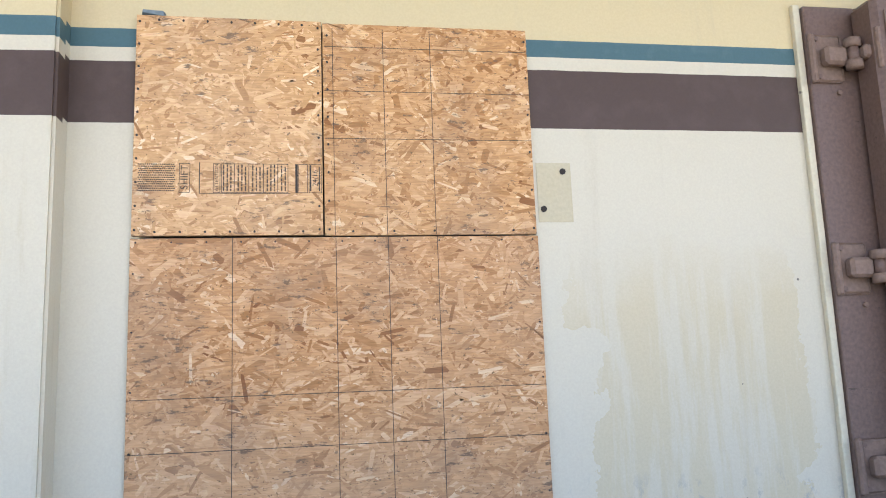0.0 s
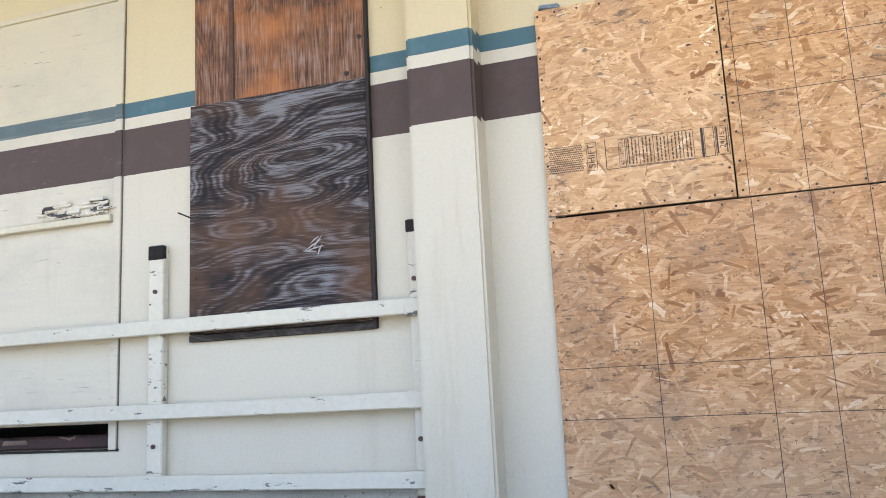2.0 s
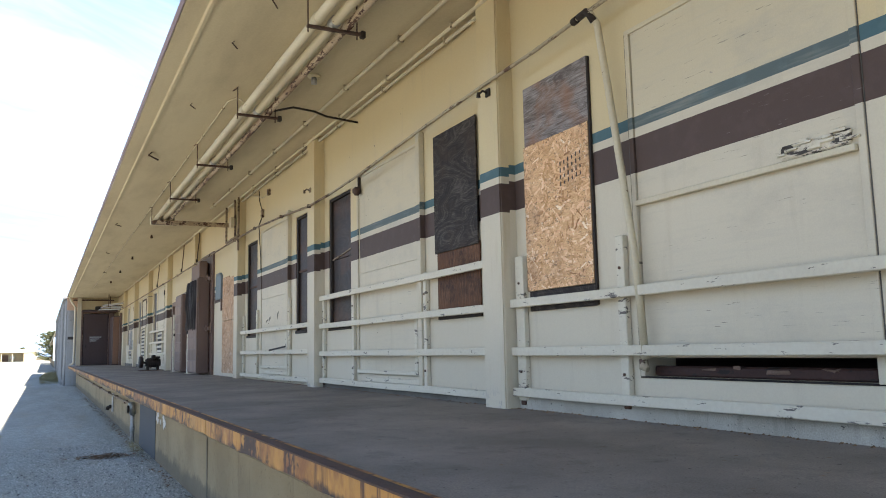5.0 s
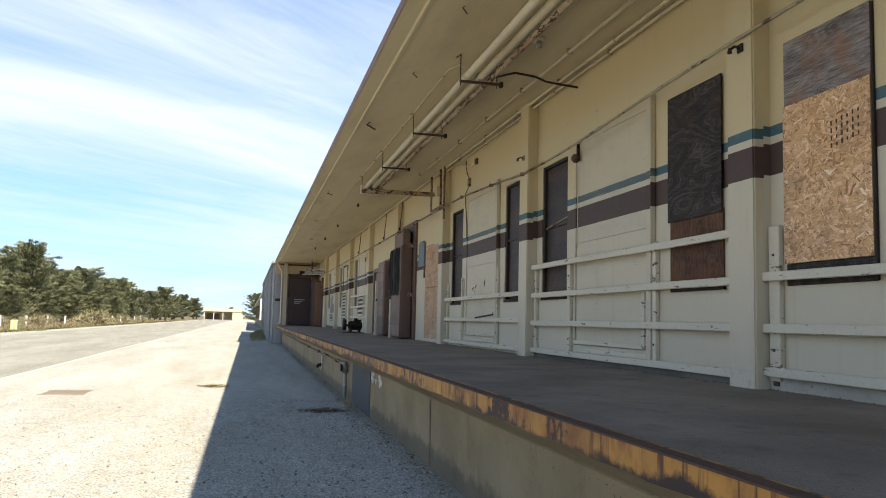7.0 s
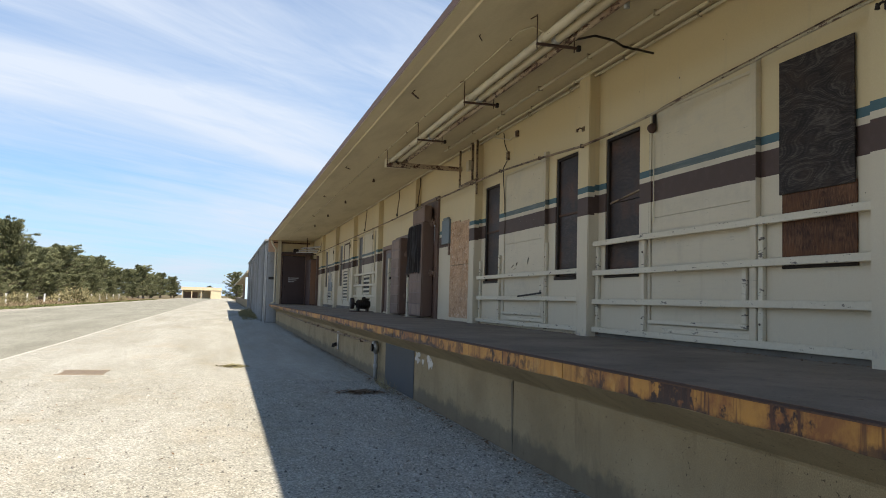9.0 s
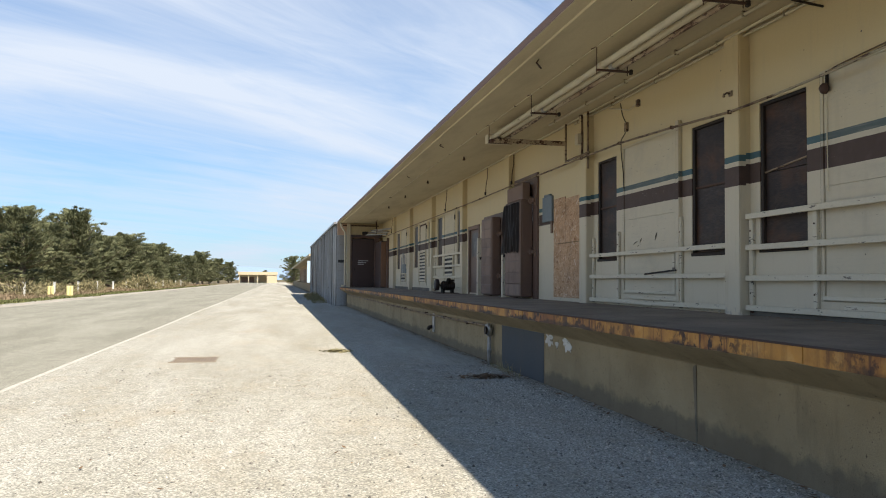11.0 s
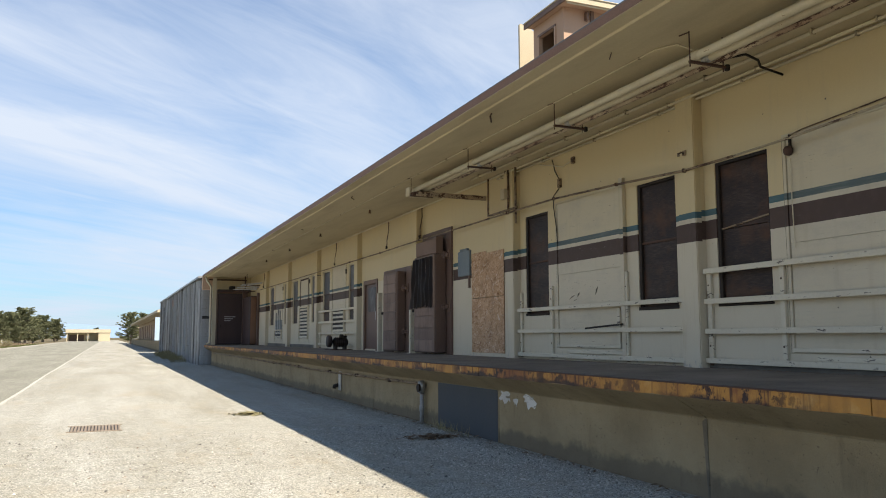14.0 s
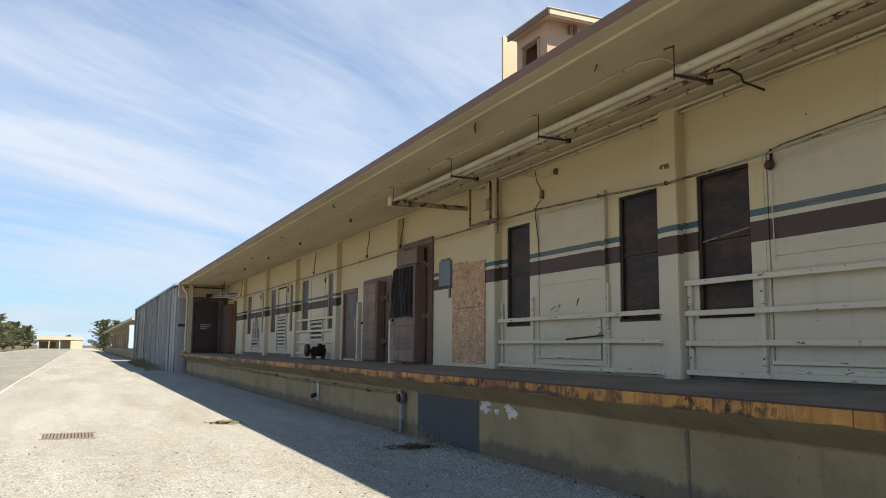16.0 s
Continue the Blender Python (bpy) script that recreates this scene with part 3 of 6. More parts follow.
# openings as x0, x1, z0, z1
SIDE = [(-2.48, -1.62), (-5.90, -5.11), (-7.58, -6.77)]
RECESS = [(-11.03, -10.15), (-12.65, -11.80), (-16.01, -15.20)]
LIFT = [(-4.64, -2.97, 1.36, 3.68), (-9.90, -8.03, 1.28, 3.74), (-14.92, -13.05, 1.28, 3.74)]
FAR = []
for c in (-28.97, -34.0, -39.0):
    FAR += [(c - 2.06, c - 1.10, 1.98, 3.78), (c + 1.24, c + 2.14, 1.98, 3.78)]
FARDOOR = [(c - 0.75, c + 0.93, 1.25, 3.80) for c in (-28.97, -34.0, -39.0)]
HOLES = [(a, b, 1.87, 3.66) for a, b in SIDE] + [(a, b, 1.85, 3.66) for a, b in RECESS] + LIFT + FAR + FARDOOR
HOLES += [(-0.78, 0.79, 1.12, 3.12), (2.42, 4.1, 1.12, 3.3), (-18.3, -16.92, 1.15, 3.15), (-21.0, -19.5, 1.12, 3.6), (-24.0, -22.6, 1.12, 3.1), (-26.0, -24.72, 1.12, 3.1)]


def pierced_wall(x0, x1, z0, z1, y, thick, holes):
    xs = sorted({x0, x1, *[h[0] for h in holes], *[h[1] for h in holes]})
    zs = sorted({z0, z1, *[h[2] for h in holes], *[h[3] for h in holes]})
    bm = bmesh.new()
    cache = {}

    def vert(x, yy, z):
        k = (round(x, 4), yy, round(z, 4))
        if k not in cache:
            cache[k] = bm.verts.new(k)
        return cache[k]

    def solid(i, j):
        if not (0 <= i < len(xs) - 1 and 0 <= j < len(zs) - 1):
            return False
        cx, cz = (xs[i] + xs[i + 1]) / 2, (zs[j] + zs[j + 1]) / 2
        return not any(h[0] < cx < h[1] and h[2] < cz < h[3] for h in holes)

    for i in range(len(xs) - 1):
        for j in range(len(zs) - 1):
            if not solid(i, j):
                continue
            a, b, c, d = xs[i], xs[i + 1], zs[j], zs[j + 1]
            f, k = y, y + thick
            bm.faces.new((vert(a, f, c), vert(b, f, c), vert(b, f, d), vert(a, f, d)))
            bm.faces.new((vert(a, k, c), vert(a, k, d), vert(b, k, d), vert(b, k, c)))
            for di, dj, q in ((-1, 0, ((a, c), (a, d))), (1, 0, ((b, d), (b, c))), (0, -1, ((b, c), (a, c))), (0, 1, ((a, d), (b, d)))):
                if not solid(i + di, j + dj):
                    (p0, p1), (q0, q1) = q
                    bm.faces.new((vert(p0, f, p1), vert(q0, f, q1), vert(q0, k, q1), vert(p0, k, p1)))
    bmesh.ops.recalc_face_normals(bm, faces=bm.faces)
    return bm


single("wall_south", pierced_wall(WEST, EAST, DECK - 0.05, 4.95, WY, 0.28, HOLES), M_WALL, "long cream warehouse wall with teal and brown stripes", "wall", "structure")
single("wall_north", box(WEST, EAST, 19.0, 19.25, 0, 5.0), M_CREAM, "plain rear wall of the warehouse", "wall", "structure")
single("wall_east", box(EAST, EAST + 0.25, 3.4, 19.25, 0, 5.0), M_CREAM, "plain end wall of the warehouse", "wall", "structure")
single("floor", box(WEST, EAST, 3.5, 19.0, 0.9, 1.08), M_DECK, "bare concrete floor inside the warehouse", "floor", "structure")

for k, cx in enumerate(PIERS):
    if cx - 0.2 < WEST:
        continue
    bm = box(cx - (0.15 if k == 0 else 0.172), cx + (0.15 if k == 0 else 0.172), PF, WY + 0.002, DECK - 0.03, SOFF)
    bmesh.ops.bevel(bm, geom=[e for e in bm.edges if abs(e.verts[0].co.z - e.verts[1].co.z) > 1 and e.verts[0].co.y < PF + 0.01], offset=0.012, segments=2, affect="EDGES")
    single("pier", bm, M_WALL, "cream painted pier with the stripes wrapped round it", "pier", "structure", "wall piers")

# concrete foot of the wall between the piers
ordered = sorted(p for p in PIERS if p - 0.2 > WEST)
for a, b in zip(ordered, ordered[1:]):
    if a < -15 and b > -27:
        continue
    if a < -0.5 < b:
        continue
    # darker concrete tones west of the first bay
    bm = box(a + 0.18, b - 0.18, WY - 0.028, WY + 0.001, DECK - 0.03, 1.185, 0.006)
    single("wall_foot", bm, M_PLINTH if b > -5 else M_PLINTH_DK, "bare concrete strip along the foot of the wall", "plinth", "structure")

# dock: deck slab, haunch and front wall
single("dock_deck", prism([(WY, DECK), (WY, 0.934), (1.105, 0.940), (1.105, 1.048)], WEST, EAST), M_DECK, "stained grey concrete loading dock deck", "dock", "structure")
CUTS = [WEST, -41.0, -35.5, -30.0, -24.5, -19.0, -15.52, -13.3, -9.1, -4.0, 1.2, 6.5, EAST]
dock = thing("dock_wall", (0, 1.47, 0), "stained concrete front wall of the loading dock", "dock wall", "", "structure")
for a, b in zip(CUTS, CUTS[1:]):
    bm = prism([(1.47, -0.05), (1.47, 0.715), (1.455, 0.735), (1.10, 0.932), (1.10, 0.937), (1.75, 0.932), (1.75, -0.05)], a + 0.006, b - 0.006)
    part("wall_section", bm, M_DOCK, dock)
part("grey_panel", box(-15.52, -13.34, 1.463, 1.4695, 0.0, 0.722, 0.002, None, 0.012), M_GREY, dock, "dark blue grey painted panel")
for a in CUTS[1:-1]:
    part("joint", box(a - 0.02, a + 0.02, 1.50, 1.70, -0.05, 0.72), M_DARK, dock)
# steel edging in lengths
edge = thing("dock_edging", (0, 1.08, 1.0), "rusted yellow painted steel edging along the dock", "dock edging", "", "structure")
x = WEST
k = 0
while x < EAST - 0.01:
    n = min(x + 3.05, EAST)
    bm = bmesh.new()
    rings = []
    for i in range(31):
        px = x + 0.004 + (n - x - 0.008) * i / 30
        y0 = 1.078 + 0.003 * (k % 2) + 0.007 * noise.noise((px * 1.7, 3, 0))
        zb = 0.936 + 0.012 * noise.noise((px * 2.3, 0, 5)) + 0.009 * noise.noise((px * 9.0, 1, 5))
        rings.append([bm.verts.new((px, y, z)) for y, z in ((y0, zb), (y0, 1.052), (1.18, 1.0555), (1.18, 1.049), (y0 + 0.018, 1.046), (y0 + 0.018, zb + 0.003))])
    for q, w in zip(rings, rings[1:]):
        for i in range(6):
            bm.faces.new((q[i], q[(i + 1) % 6], w[(i + 1) % 6], w[i]))
    bm.faces.new(rings[0][::-1]), bm.faces.new(rings[-1])
    bmesh.ops.recalc_face_normals(bm, faces=bm.faces)
    part("edge_plate", bm, M_YELLOW, edge)
    part("edge_cap", prism([(1.074, 1.051), (1.074, 1.0595), (1.145, 1.0605), (1.145, 1.052)], x + 0.003, n - 0.003), M_RUST, edge)
    x, k = n, k + 1

# canopy: ceiling, lip, fascia and roof
single("ceiling", prism([(1.162, SOFF), (1.162, SOFF + 0.10), (WY + 0.05, SOFF + 0.10), (WY + 0.05, SOFF)], WEST - 0.2, EAST), M_SOFFIT, "stained cream plaster underside of the canopy", "ceiling", "structure")
single("canopy_lip", prism([(0.932, SOFF + 0.003), (0.932, SOFF + 0.058), (1.16, SOFF + 0.058), (1.16, SOFF - 0.022), (1.13, SOFF - 0.022), (1.115, SOFF + 0.001)], WEST - 0.2, EAST), M_SOFFIT, "pale timber lip under the canopy edge", "trim", "structure")
single("fascia", prism([(0.922, SOFF + 0.010), (0.915, SOFF + 0.105), (0.935, SOFF + 0.115), (0.958, SOFF + 0.11), (0.954, SOFF + 0.060), (0.931, SOFF + 0.060)], WEST - 0.2, EAST), M_FASCIA, "faded brown metal fascia of the canopy", "trim", "structure")
single("roof", prism([(0.93, SOFF + 0.117), (0.93, SOFF + 0.132), (4.5, 5.75), (11.0, 7.2), (19.4, 5.3), (19.4, 5.0), (11.0, 6.9), (4.5, 5.45)], WEST - 0.2, EAST), M_ROOF, "low pitched felt roof of the warehouse", "roof", "structure")

# end of the dock: return wall with brown cold store door
END = WEST
single("wall_west", box(END - 0.28, END, 1.55, 19.2, 0, 4.95), M_WALL, "cream end wall closing the dock", "wall", "structure")
single("end_block", box(END - 0.45, END - 0.205, 0.93, 1.54, 3.98, 4.76, 0.012), M_PINK, "salmon block at the end of the canopy", "wall", "structure")

# ground
single("ground", rough_sheet(-2600, 900, -1800, 1800, -0.05, 14, 14, 0.0), M_FIELD, "dry open ground reaching the horizon", "ground", "structure")
single("pavement", rough_sheet(-420, 70, -5.72, 1.6, 0.0, 90, 4, 0.0), M_APRON, "bleached chip sealed apron beside the dock", "pavement", "structure")
single("road", rough_sheet(-420, 70, -15.3, -5.72, 0.0, 90, 4, 0.0), M_ROAD, "worn grey asphalt road with faint tracks", "road", "structure")
single("verge", rough_sheet(-420, 70, -17.0, -15.3, -0.004, 90, 2, 0.0), M_VERGE, "pale gravel verge along the road", "verge", "structure")
bm = bmesh.new()
last = None
for k in range(361):
    a = -300 + k * 1.0
    mid = -5.752 + 0.045 * noise.noise((k * 0.09, 0, 0))
    half = 0.044 + 0.010 * noise.noise((k * 0.7, 5, 0))
    now = [bm.verts.new((a, mid + q, 0.004)) for q in (-half, half)]
    if last:
        bm.faces.new((last[0], now[0], now[1], last[1]))
    last = now
single("road_line", bm, M_LINE, "worn white edge line of the road", "road marking", "structure")

# ---- boarded doorway by the start: strand board sheets ----
def strands(x0, x1, z0, z1, y, n, rnd, size=(0.03, 0.12), lean=0.5, depth=0.0016, wide=1.0):
    """Flat wood strands laid over one another, all inside the sheet."""
    bm = bmesh.new()
    for k in range(n):
        L, w = rnd.uniform(*size), (rnd.uniform(0.005, 0.018) if rnd.random() < 0.8 else rnd.uniform(0.018, 0.032)) * wide
        cx, cz = rnd.uniform(x0, x1), rnd.uniform(z0, z1)
        t = rnd.gauss(0, lean)
        yy = y - 0.0004 - depth * (k + rnd.random()) / n
        ca, sa = math.cos(t), math.sin(t)
        q = []
        for u, v in ((-0.5, -0.30), (-0.36, -0.5), (0.40, -0.5), (0.5, rnd.uniform(-0.3, 0.2)), (0.34, 0.5), (-0.42, rnd.uniform(0.3, 0.5))):
            px, pz = cx + u * L * ca - v * w * sa, cz + u * L * sa + v * w * ca
            q.append((min(max(px, x0), x1), yy, min(max(pz, z0), z1)))
        if len({(round(a, 5), round(c, 5)) for a, _, c in q}) < 6:
            continue
        bm.faces.new([bm.verts.new(p) for p in q])
    return bm


def nails(parent, pts, y, r=0.006):
    for px, pz in pts:
        part("nail", tube([(px, y - 0.004, pz), (px, y + 0.002, pz)], r, 6), M_INK, parent)


def board(name, x0, x1, z0, z1, y, thick, label, material, n, seed, core=M_CORE, lean=0.7, tilt=0.0, group="", size=(0.03, 0.12), wide=1.0):
    rnd = random.Random(seed)
    t = thing(name, ((x0 + x1) / 2, y, z0), label, "board", group)
    part("core", box(x0, x1, y, y + thick, z0, z1, 0.002), core, t)
    s = part("strand_face", strands(x0 + 0.001, x1 - 0.001, z0 + 0.001, z1 - 0.001, y, n, rnd, size, lean, 0.0016, wide), material, t)
    s["kind"] = "stuff"
    if tilt:
        t.rotation_euler = (0, radians(tilt), 0)
    return t


BY = WY - 0.014
b1 = board("strand_board_sheet", -0.808, -0.070, 2.247, 3.160, BY - 0.006, 0.018, "fresh strand board sheet with a printed stamp, screwed over a doorway", M_OSB, 5400, 1, tilt=0.15, size=(0.03, 0.13), wide=1.02)
b2 = board("strand_board_sheet", -0.064, 0.822, 2.244, 3.156, BY, 0.012, "strand board sheet with greyed corners and grid lines", M_OSB_AGED, 6200, 2, size=(0.03, 0.13), wide=1.0)
b3 = board("strand_board_sheet", -0.812, 0.826, 1.090, 2.239, BY, 0.012, "large strand board sheet with grid lines standing on the dock", M_OSB_LOW, 14000, 33, size=(0.03, 0.13), wide=1.0)
ly = BY - 0.0023


def mark(parent, x0, x1, z0, z1, y, wob=0.0):
    part("grid_line", box(x0, x1, y, y + 0.0008, z0, z1), M_INK, parent)


for px in (-0.425, -0.020, 0.192, 0.395):
    mark(b3, px - 0.0013, px + 0.0013, 1.10, 2.238, ly)
for pz in (1.42, 1.620):
    mark(b3, -0.812, 0.826, pz - 0.0013, pz + 0.0013, ly)
for px in (-0.022, 0.190, 0.392):
    mark(b2, px - 0.0013, px + 0.0013, 2.247, 3.135, ly)
for pz in (2.652, 2.858, 3.052):
    mark(b2, -0.058, 0.822, pz - 0.0012, pz + 0.0012, ly)
rnd = random.Random(5)
nails(b1, [(x, z) for x in (-0.795, -0.085) for z in np.linspace(2.27, 3.13, 10)] + [(x, z) for z in (2.262, 3.14) for x in np.linspace(-0.72, -0.15, 7)], BY - 0.0085, 0.005)
nails(b2, [(-0.045, z) for z in np.linspace(2.27, 3.1, 8)] + [(0.81, z) for z in np.linspace(2.27, 3.1, 6)] + [(x, 2.262) for x in np.linspace(0.05, 0.72, 5)], BY - 0.0025, 0.005)
nails(b3, [(x, 2.222) for x in np.linspace(-0.79, 0.80, 13)] + [(-0.797, z) for z in np.linspace(1.2, 2.1, 5)] + [(0.812, z) for z in np.linspace(1.2, 2.1, 5)], BY - 0.0025, 0.004)

# printed stamp across the first sheet: solid bars, boxes and small type
sy = BY - 0.006 - 0.0024


def bar(x0, x1, z0, z1):
    part("stamp_bar", box(x0, x1, sy, sy + 0.0006, z0, z1), M_INK, b1)


def wording(text, cx, cz, size, turn):
    cu = bpy.data.curves.new("stamp_text", "FONT")
    cu.body, cu.size, cu.align_x, cu.align_y, cu.extrude = text, size, "CENTER", "CENTER", 0.0003
    ob = new("stamp_text", cu)
    cu.materials.append(M_INK)
    ob.matrix_basis = Matrix.Translation(Vector((cx, sy, cz)) - ORIGIN[b1]) @ Euler((radians(90), 0, 0)).to_matrix().to_4x4() @ Matrix.Rotation(radians(turn), 4, "Z")
    ob.parent = b1
    ORIGIN[ob] = ORIGIN[b1]


Z0, Z1 = 2.424, 2.540
bm = bmesh.new()
for i in range(17):
    for j in range(13):
        px, pz = -0.785 + i * 0.0082 + (j % 2) * 0.004, Z0 + 0.004 + j * 0.0089
        w = 0.0036 if (i * 7 + j * 3) % 11 else 0.0022
        box(px - w / 2 - 0.001, px + w / 2 + 0.001, sy, sy + 0.0006, pz - w * 0.7, pz + w * 0.7, 0, bm)
part("stamp_dots", bm, M_INK, b1)["kind"] = "stuff"


def outline(x0, x1, z0, z1, w=0.0022):
    bar(x0, x0 + w, z0, z1), bar(x1 - w, x1, z0, z1), bar(x0, x1, z0, z0 + w), bar(x0, x1, z1 - w, z1)


outline(-0.632, -0.590, Z0 - 0.004, Z1)
wording("SHIFT", -0.611, (Z0 + Z1) / 2, 0.040, 90)
bar(-0.556, -0.5525, Z0 - 0.008, Z1 + 0.004)
bar(-0.556, -0.20, Z0 - 0.008, Z0 - 0.0055)
outline(-0.502, -0.474, Z0 - 0.004, Z1)
wording("ATTENTION", -0.488, (Z0 + Z1) / 2, 0.020, 90)
outline(-0.470, -0.208, Z0 - 0.004, Z1)
for k in range(18):
    px = -0.464 + k * 0.0142
    if k % 4 == 3:
        bar(px, px + 0.0028, Z0, Z1 - 0.002)
    else:
        z = Z0 + 0.004
        while z < Z1 - 0.012:
            n = rnd.uniform(0.006, 0.022)
            bar(px, px + 0.0052, z, min(z + n, Z1 - 0.004))
            z += n + 0.004
bar(-0.180, -0.170, Z0 - 0.004, Z1)
outline(-0.168, -0.130, Z0 - 0.004, Z1)
outline(-0.126, -0.075, Z0 - 0.004, Z1)
bar(-0.122, -0.116, Z0 + 0.004, Z1 - 0.004)
wording("24/16", -0.100, (Z0 + Z1) / 2, 0.030, 90)
bar(-0.086, -0.082, Z0 + 0.004, Z1 - 0.01)

# thin dark shadow gap and a torn scrap at the head of the sheets
single("torn_flashing", box(-0.79, -0.70, BY - 0.010, WY, 3.163, 3.178, 0.003, None, 0.009), M_BLUEGREY, "torn grey scrap of flashing above the board", "flashing")

# buff patch with two bolts
p = thing("buff_patch", (0.92, WY, 2.3), "square of buff paint with two old bolt holes", "wall patch")
part("plate", box(0.838, 0.992, WY - 0.003, WY + 0.001, 2.298, 2.558, 0.001), M_BUFF, p)
part("bolt_hole", tube([(0.955, WY - 0.008, 2.52), (0.955, WY - 0.001, 2.52)], 0.014, 8), M_IRON, p)
part("bolt_hole", tube([(0.862, WY - 0.008, 2.355), (0.862, WY - 0.001, 2.355)], 0.014, 8), M_IRON, p)


# ---- cold store doors ----
def hinge(parent, x, y, z, s):
    """A heavy strap hinge; s is +1 when the leaf lies towards +x."""
    def span(a, b):
        return min(x + a * s, x + b * s), max(x + a * s, x + b * s)

    h = part("hinge", box(*span(-0.19, -0.03), y - 0.016, y, z - 0.115, z + 0.115, 0.012), M_BROWN_LT, parent, "heavy brown painted hinge")
    part("rim", box(*span(-0.20, -0.165), y - 0.03, y - 0.002, z - 0.12, z + 0.12, 0.01), M_BROWN_LT, h)
    part("strap", box(*span(-0.15, -0.035), y - 0.07, y - 0.012, z - 0.045, z + 0.045, 0.014), M_BROWN_LT, h)
    for dz in (-0.052, 0.052):
        part("knuckle", tube([(x - 0.02 * s, y - 0.075, z + dz - 0.02), (x - 0.02 * s, y - 0.075, z + dz + 0.02)], 0.038, 12), M_BROWN_LT, h, smooth=True)
        part("bolt", tube([(x - 0.165 * s, y - 0.03, z + dz * 1.75), (x - 0.165 * s, y - 0.012, z + dz * 1.75)], 0.012, 6), M_BROWN, h)
    part("pin", tube([(x - 0.02 * s, y - 0.075, z - 0.034), (x - 0.02 * s, y - 0.075, z + 0.034)], 0.026, 12), M_BROWN, h, smooth=True)
    part("leaf_strap", box(*span(0.0, 0.055), y - 0.13, y - 0.05, z - 0.032, z + 0.032, 0.012), M_BROWN_LT, h)
    part("leaf_plate", box(*span(0.035, 0.062), y - 0.17, y - 0.02, z - 0.10, z + 0.10, 0.008), M_BROWN_LT, h)
    return h


def cold_door(x0, x1, z1, fx0, fx1, fz1, proud, s, planks, label, cover=None, hinges=(3.08, 2.07, 1.22)):
    d = thing("cold_store_door", ((x0 + x1) / 2, WY, DECK), label, "door")
    y = WY - 0.05
    part("frame_jamb", box(fx0, x0 + 0.04, y, WY + 0.001, DECK, fz1, 0.006), M_BROWN, d)
    part("frame_jamb", box(x1 - 0.04, fx1, y, WY + 0.001, DECK, fz1, 0.006), M_BROWN, d)
    part("frame_head", box(x0 + 0.04, x1 - 0.04, y, WY + 0.001, z1 - 0.03, fz1, 0.006), M_BROWN, d)
    leaf = part("leaf", box(x0, x1, y - proud, y - 0.004, DECK + 0.03, z1, 0.025), M_BROWN, d)
    n = planks
    for k in range(n):
        a = DECK + 0.06 + k * (z1 - DECK - 0.12) / n
        part("plank", box(x0 + 0.05, x1 - 0.05, y - proud - 0.014, y - proud + 0.002, a + 0.010, a + (z1 - DECK - 0.12) / n - 0.010, 0.006), M_PLANK, leaf)
    hx = x1 + 0.03 if s < 0 else x0 - 0.03
    for hz in hinges:
        hinge(d, hx, y, hz, 1 if s > 0 else -1)
        part("bolt", tube([(hx - 0.06 * s, y - 0.012, hz - 0.16), (hx - 0.06 * s, y, hz - 0.16)], 0.012, 6), M_BROWN_LT, d)
    part("latch", box((x0 if s < 0 else x1) - 0.04, (x0 if s < 0 else x1) + 0.04, y - proud - 0.04, y - proud + 0.01, 2.05, 2.12, 0.008), M_IRON, d)
    return d, leaf, y - proud


# by the start, its leaf standing thick on the frame
part("edge_strip", box(2.122, 2.158, WY - 0.03, WY + 0.001, DECK, 3.33, 0.004), M_TRIM, cold_door(2.385, 4.15, 3.295, 2.16, 4.4, 3.315, 0.17, 1, 3, "thick brown cold store door on heavy hinges", hinges=(3.05, 2.07, 1.22))[0])

d, leaf, fy = cold_door(-20.95, -19.62, 3.34, -21.12, -19.36, 3.93, 0.28, -1, 8, "thick brown cold store door with a torn black sheet hung on it", hinges=(3.30, 2.14))
bm = bmesh.new()
grid = {}
for i in range(41):
    for j in range(25):
        left = -20.90 - 0.24 * (j / 24) ** 1.5
        px = left + i * (-19.72 - left) / 40
        fold = 0.018 * math.sin(i * 0.9 + 0.6 * noise.noise((i * 0.2, j * 0.15, 0))) + 0.05 * noise.noise((i * 0.22, j * 0.10, 4))
        hem = 0.07 * noise.noise((i * 0.6, 0, 3)) + 0.05 * noise.noise((i * 2.3, 1, 3))
        grid[i, j] = bm.verts.new((px, fy - 0.045 - fold, 3.28 - j * (1.14 + hem) / 24))
for i in range(40):
    for j in range(24):
        bm.faces.new((grid[i, j], grid[i, j + 1], grid[i + 1, j + 1], grid[i + 1, j]))
bmesh.ops.solidify(bm, geom=bm.faces[:], thickness=0.006)
part("torn_cover", bm, M_BLACK, d, "torn black plastic sheet")
part("top_box", box(-20.98, -19.80, fy + 0.06, WY - 0.052, 3.36, 3.70, 0.012), M_BROWN_LT, d, "faded brown track box over the leaf")
part("stile", box(-19.76, -19.625, fy - 0.016, fy + 0.004, DECK + 0.05, 3.33, 0.006), M_BROWN_LT, d)
part("top_post", box(-19.78, -19.62, fy + 0.02, fy + 0.20, 3.34, 3.72, 0.01), M_BROWN_LT, d)

cold_door(-23.35, -22.28, 3.14, -24.05, -21.9, 3.26, 0.25, -1, 8, "thick brown panelled cold store door standing on the dock", hinges=(2.7, 1.6))

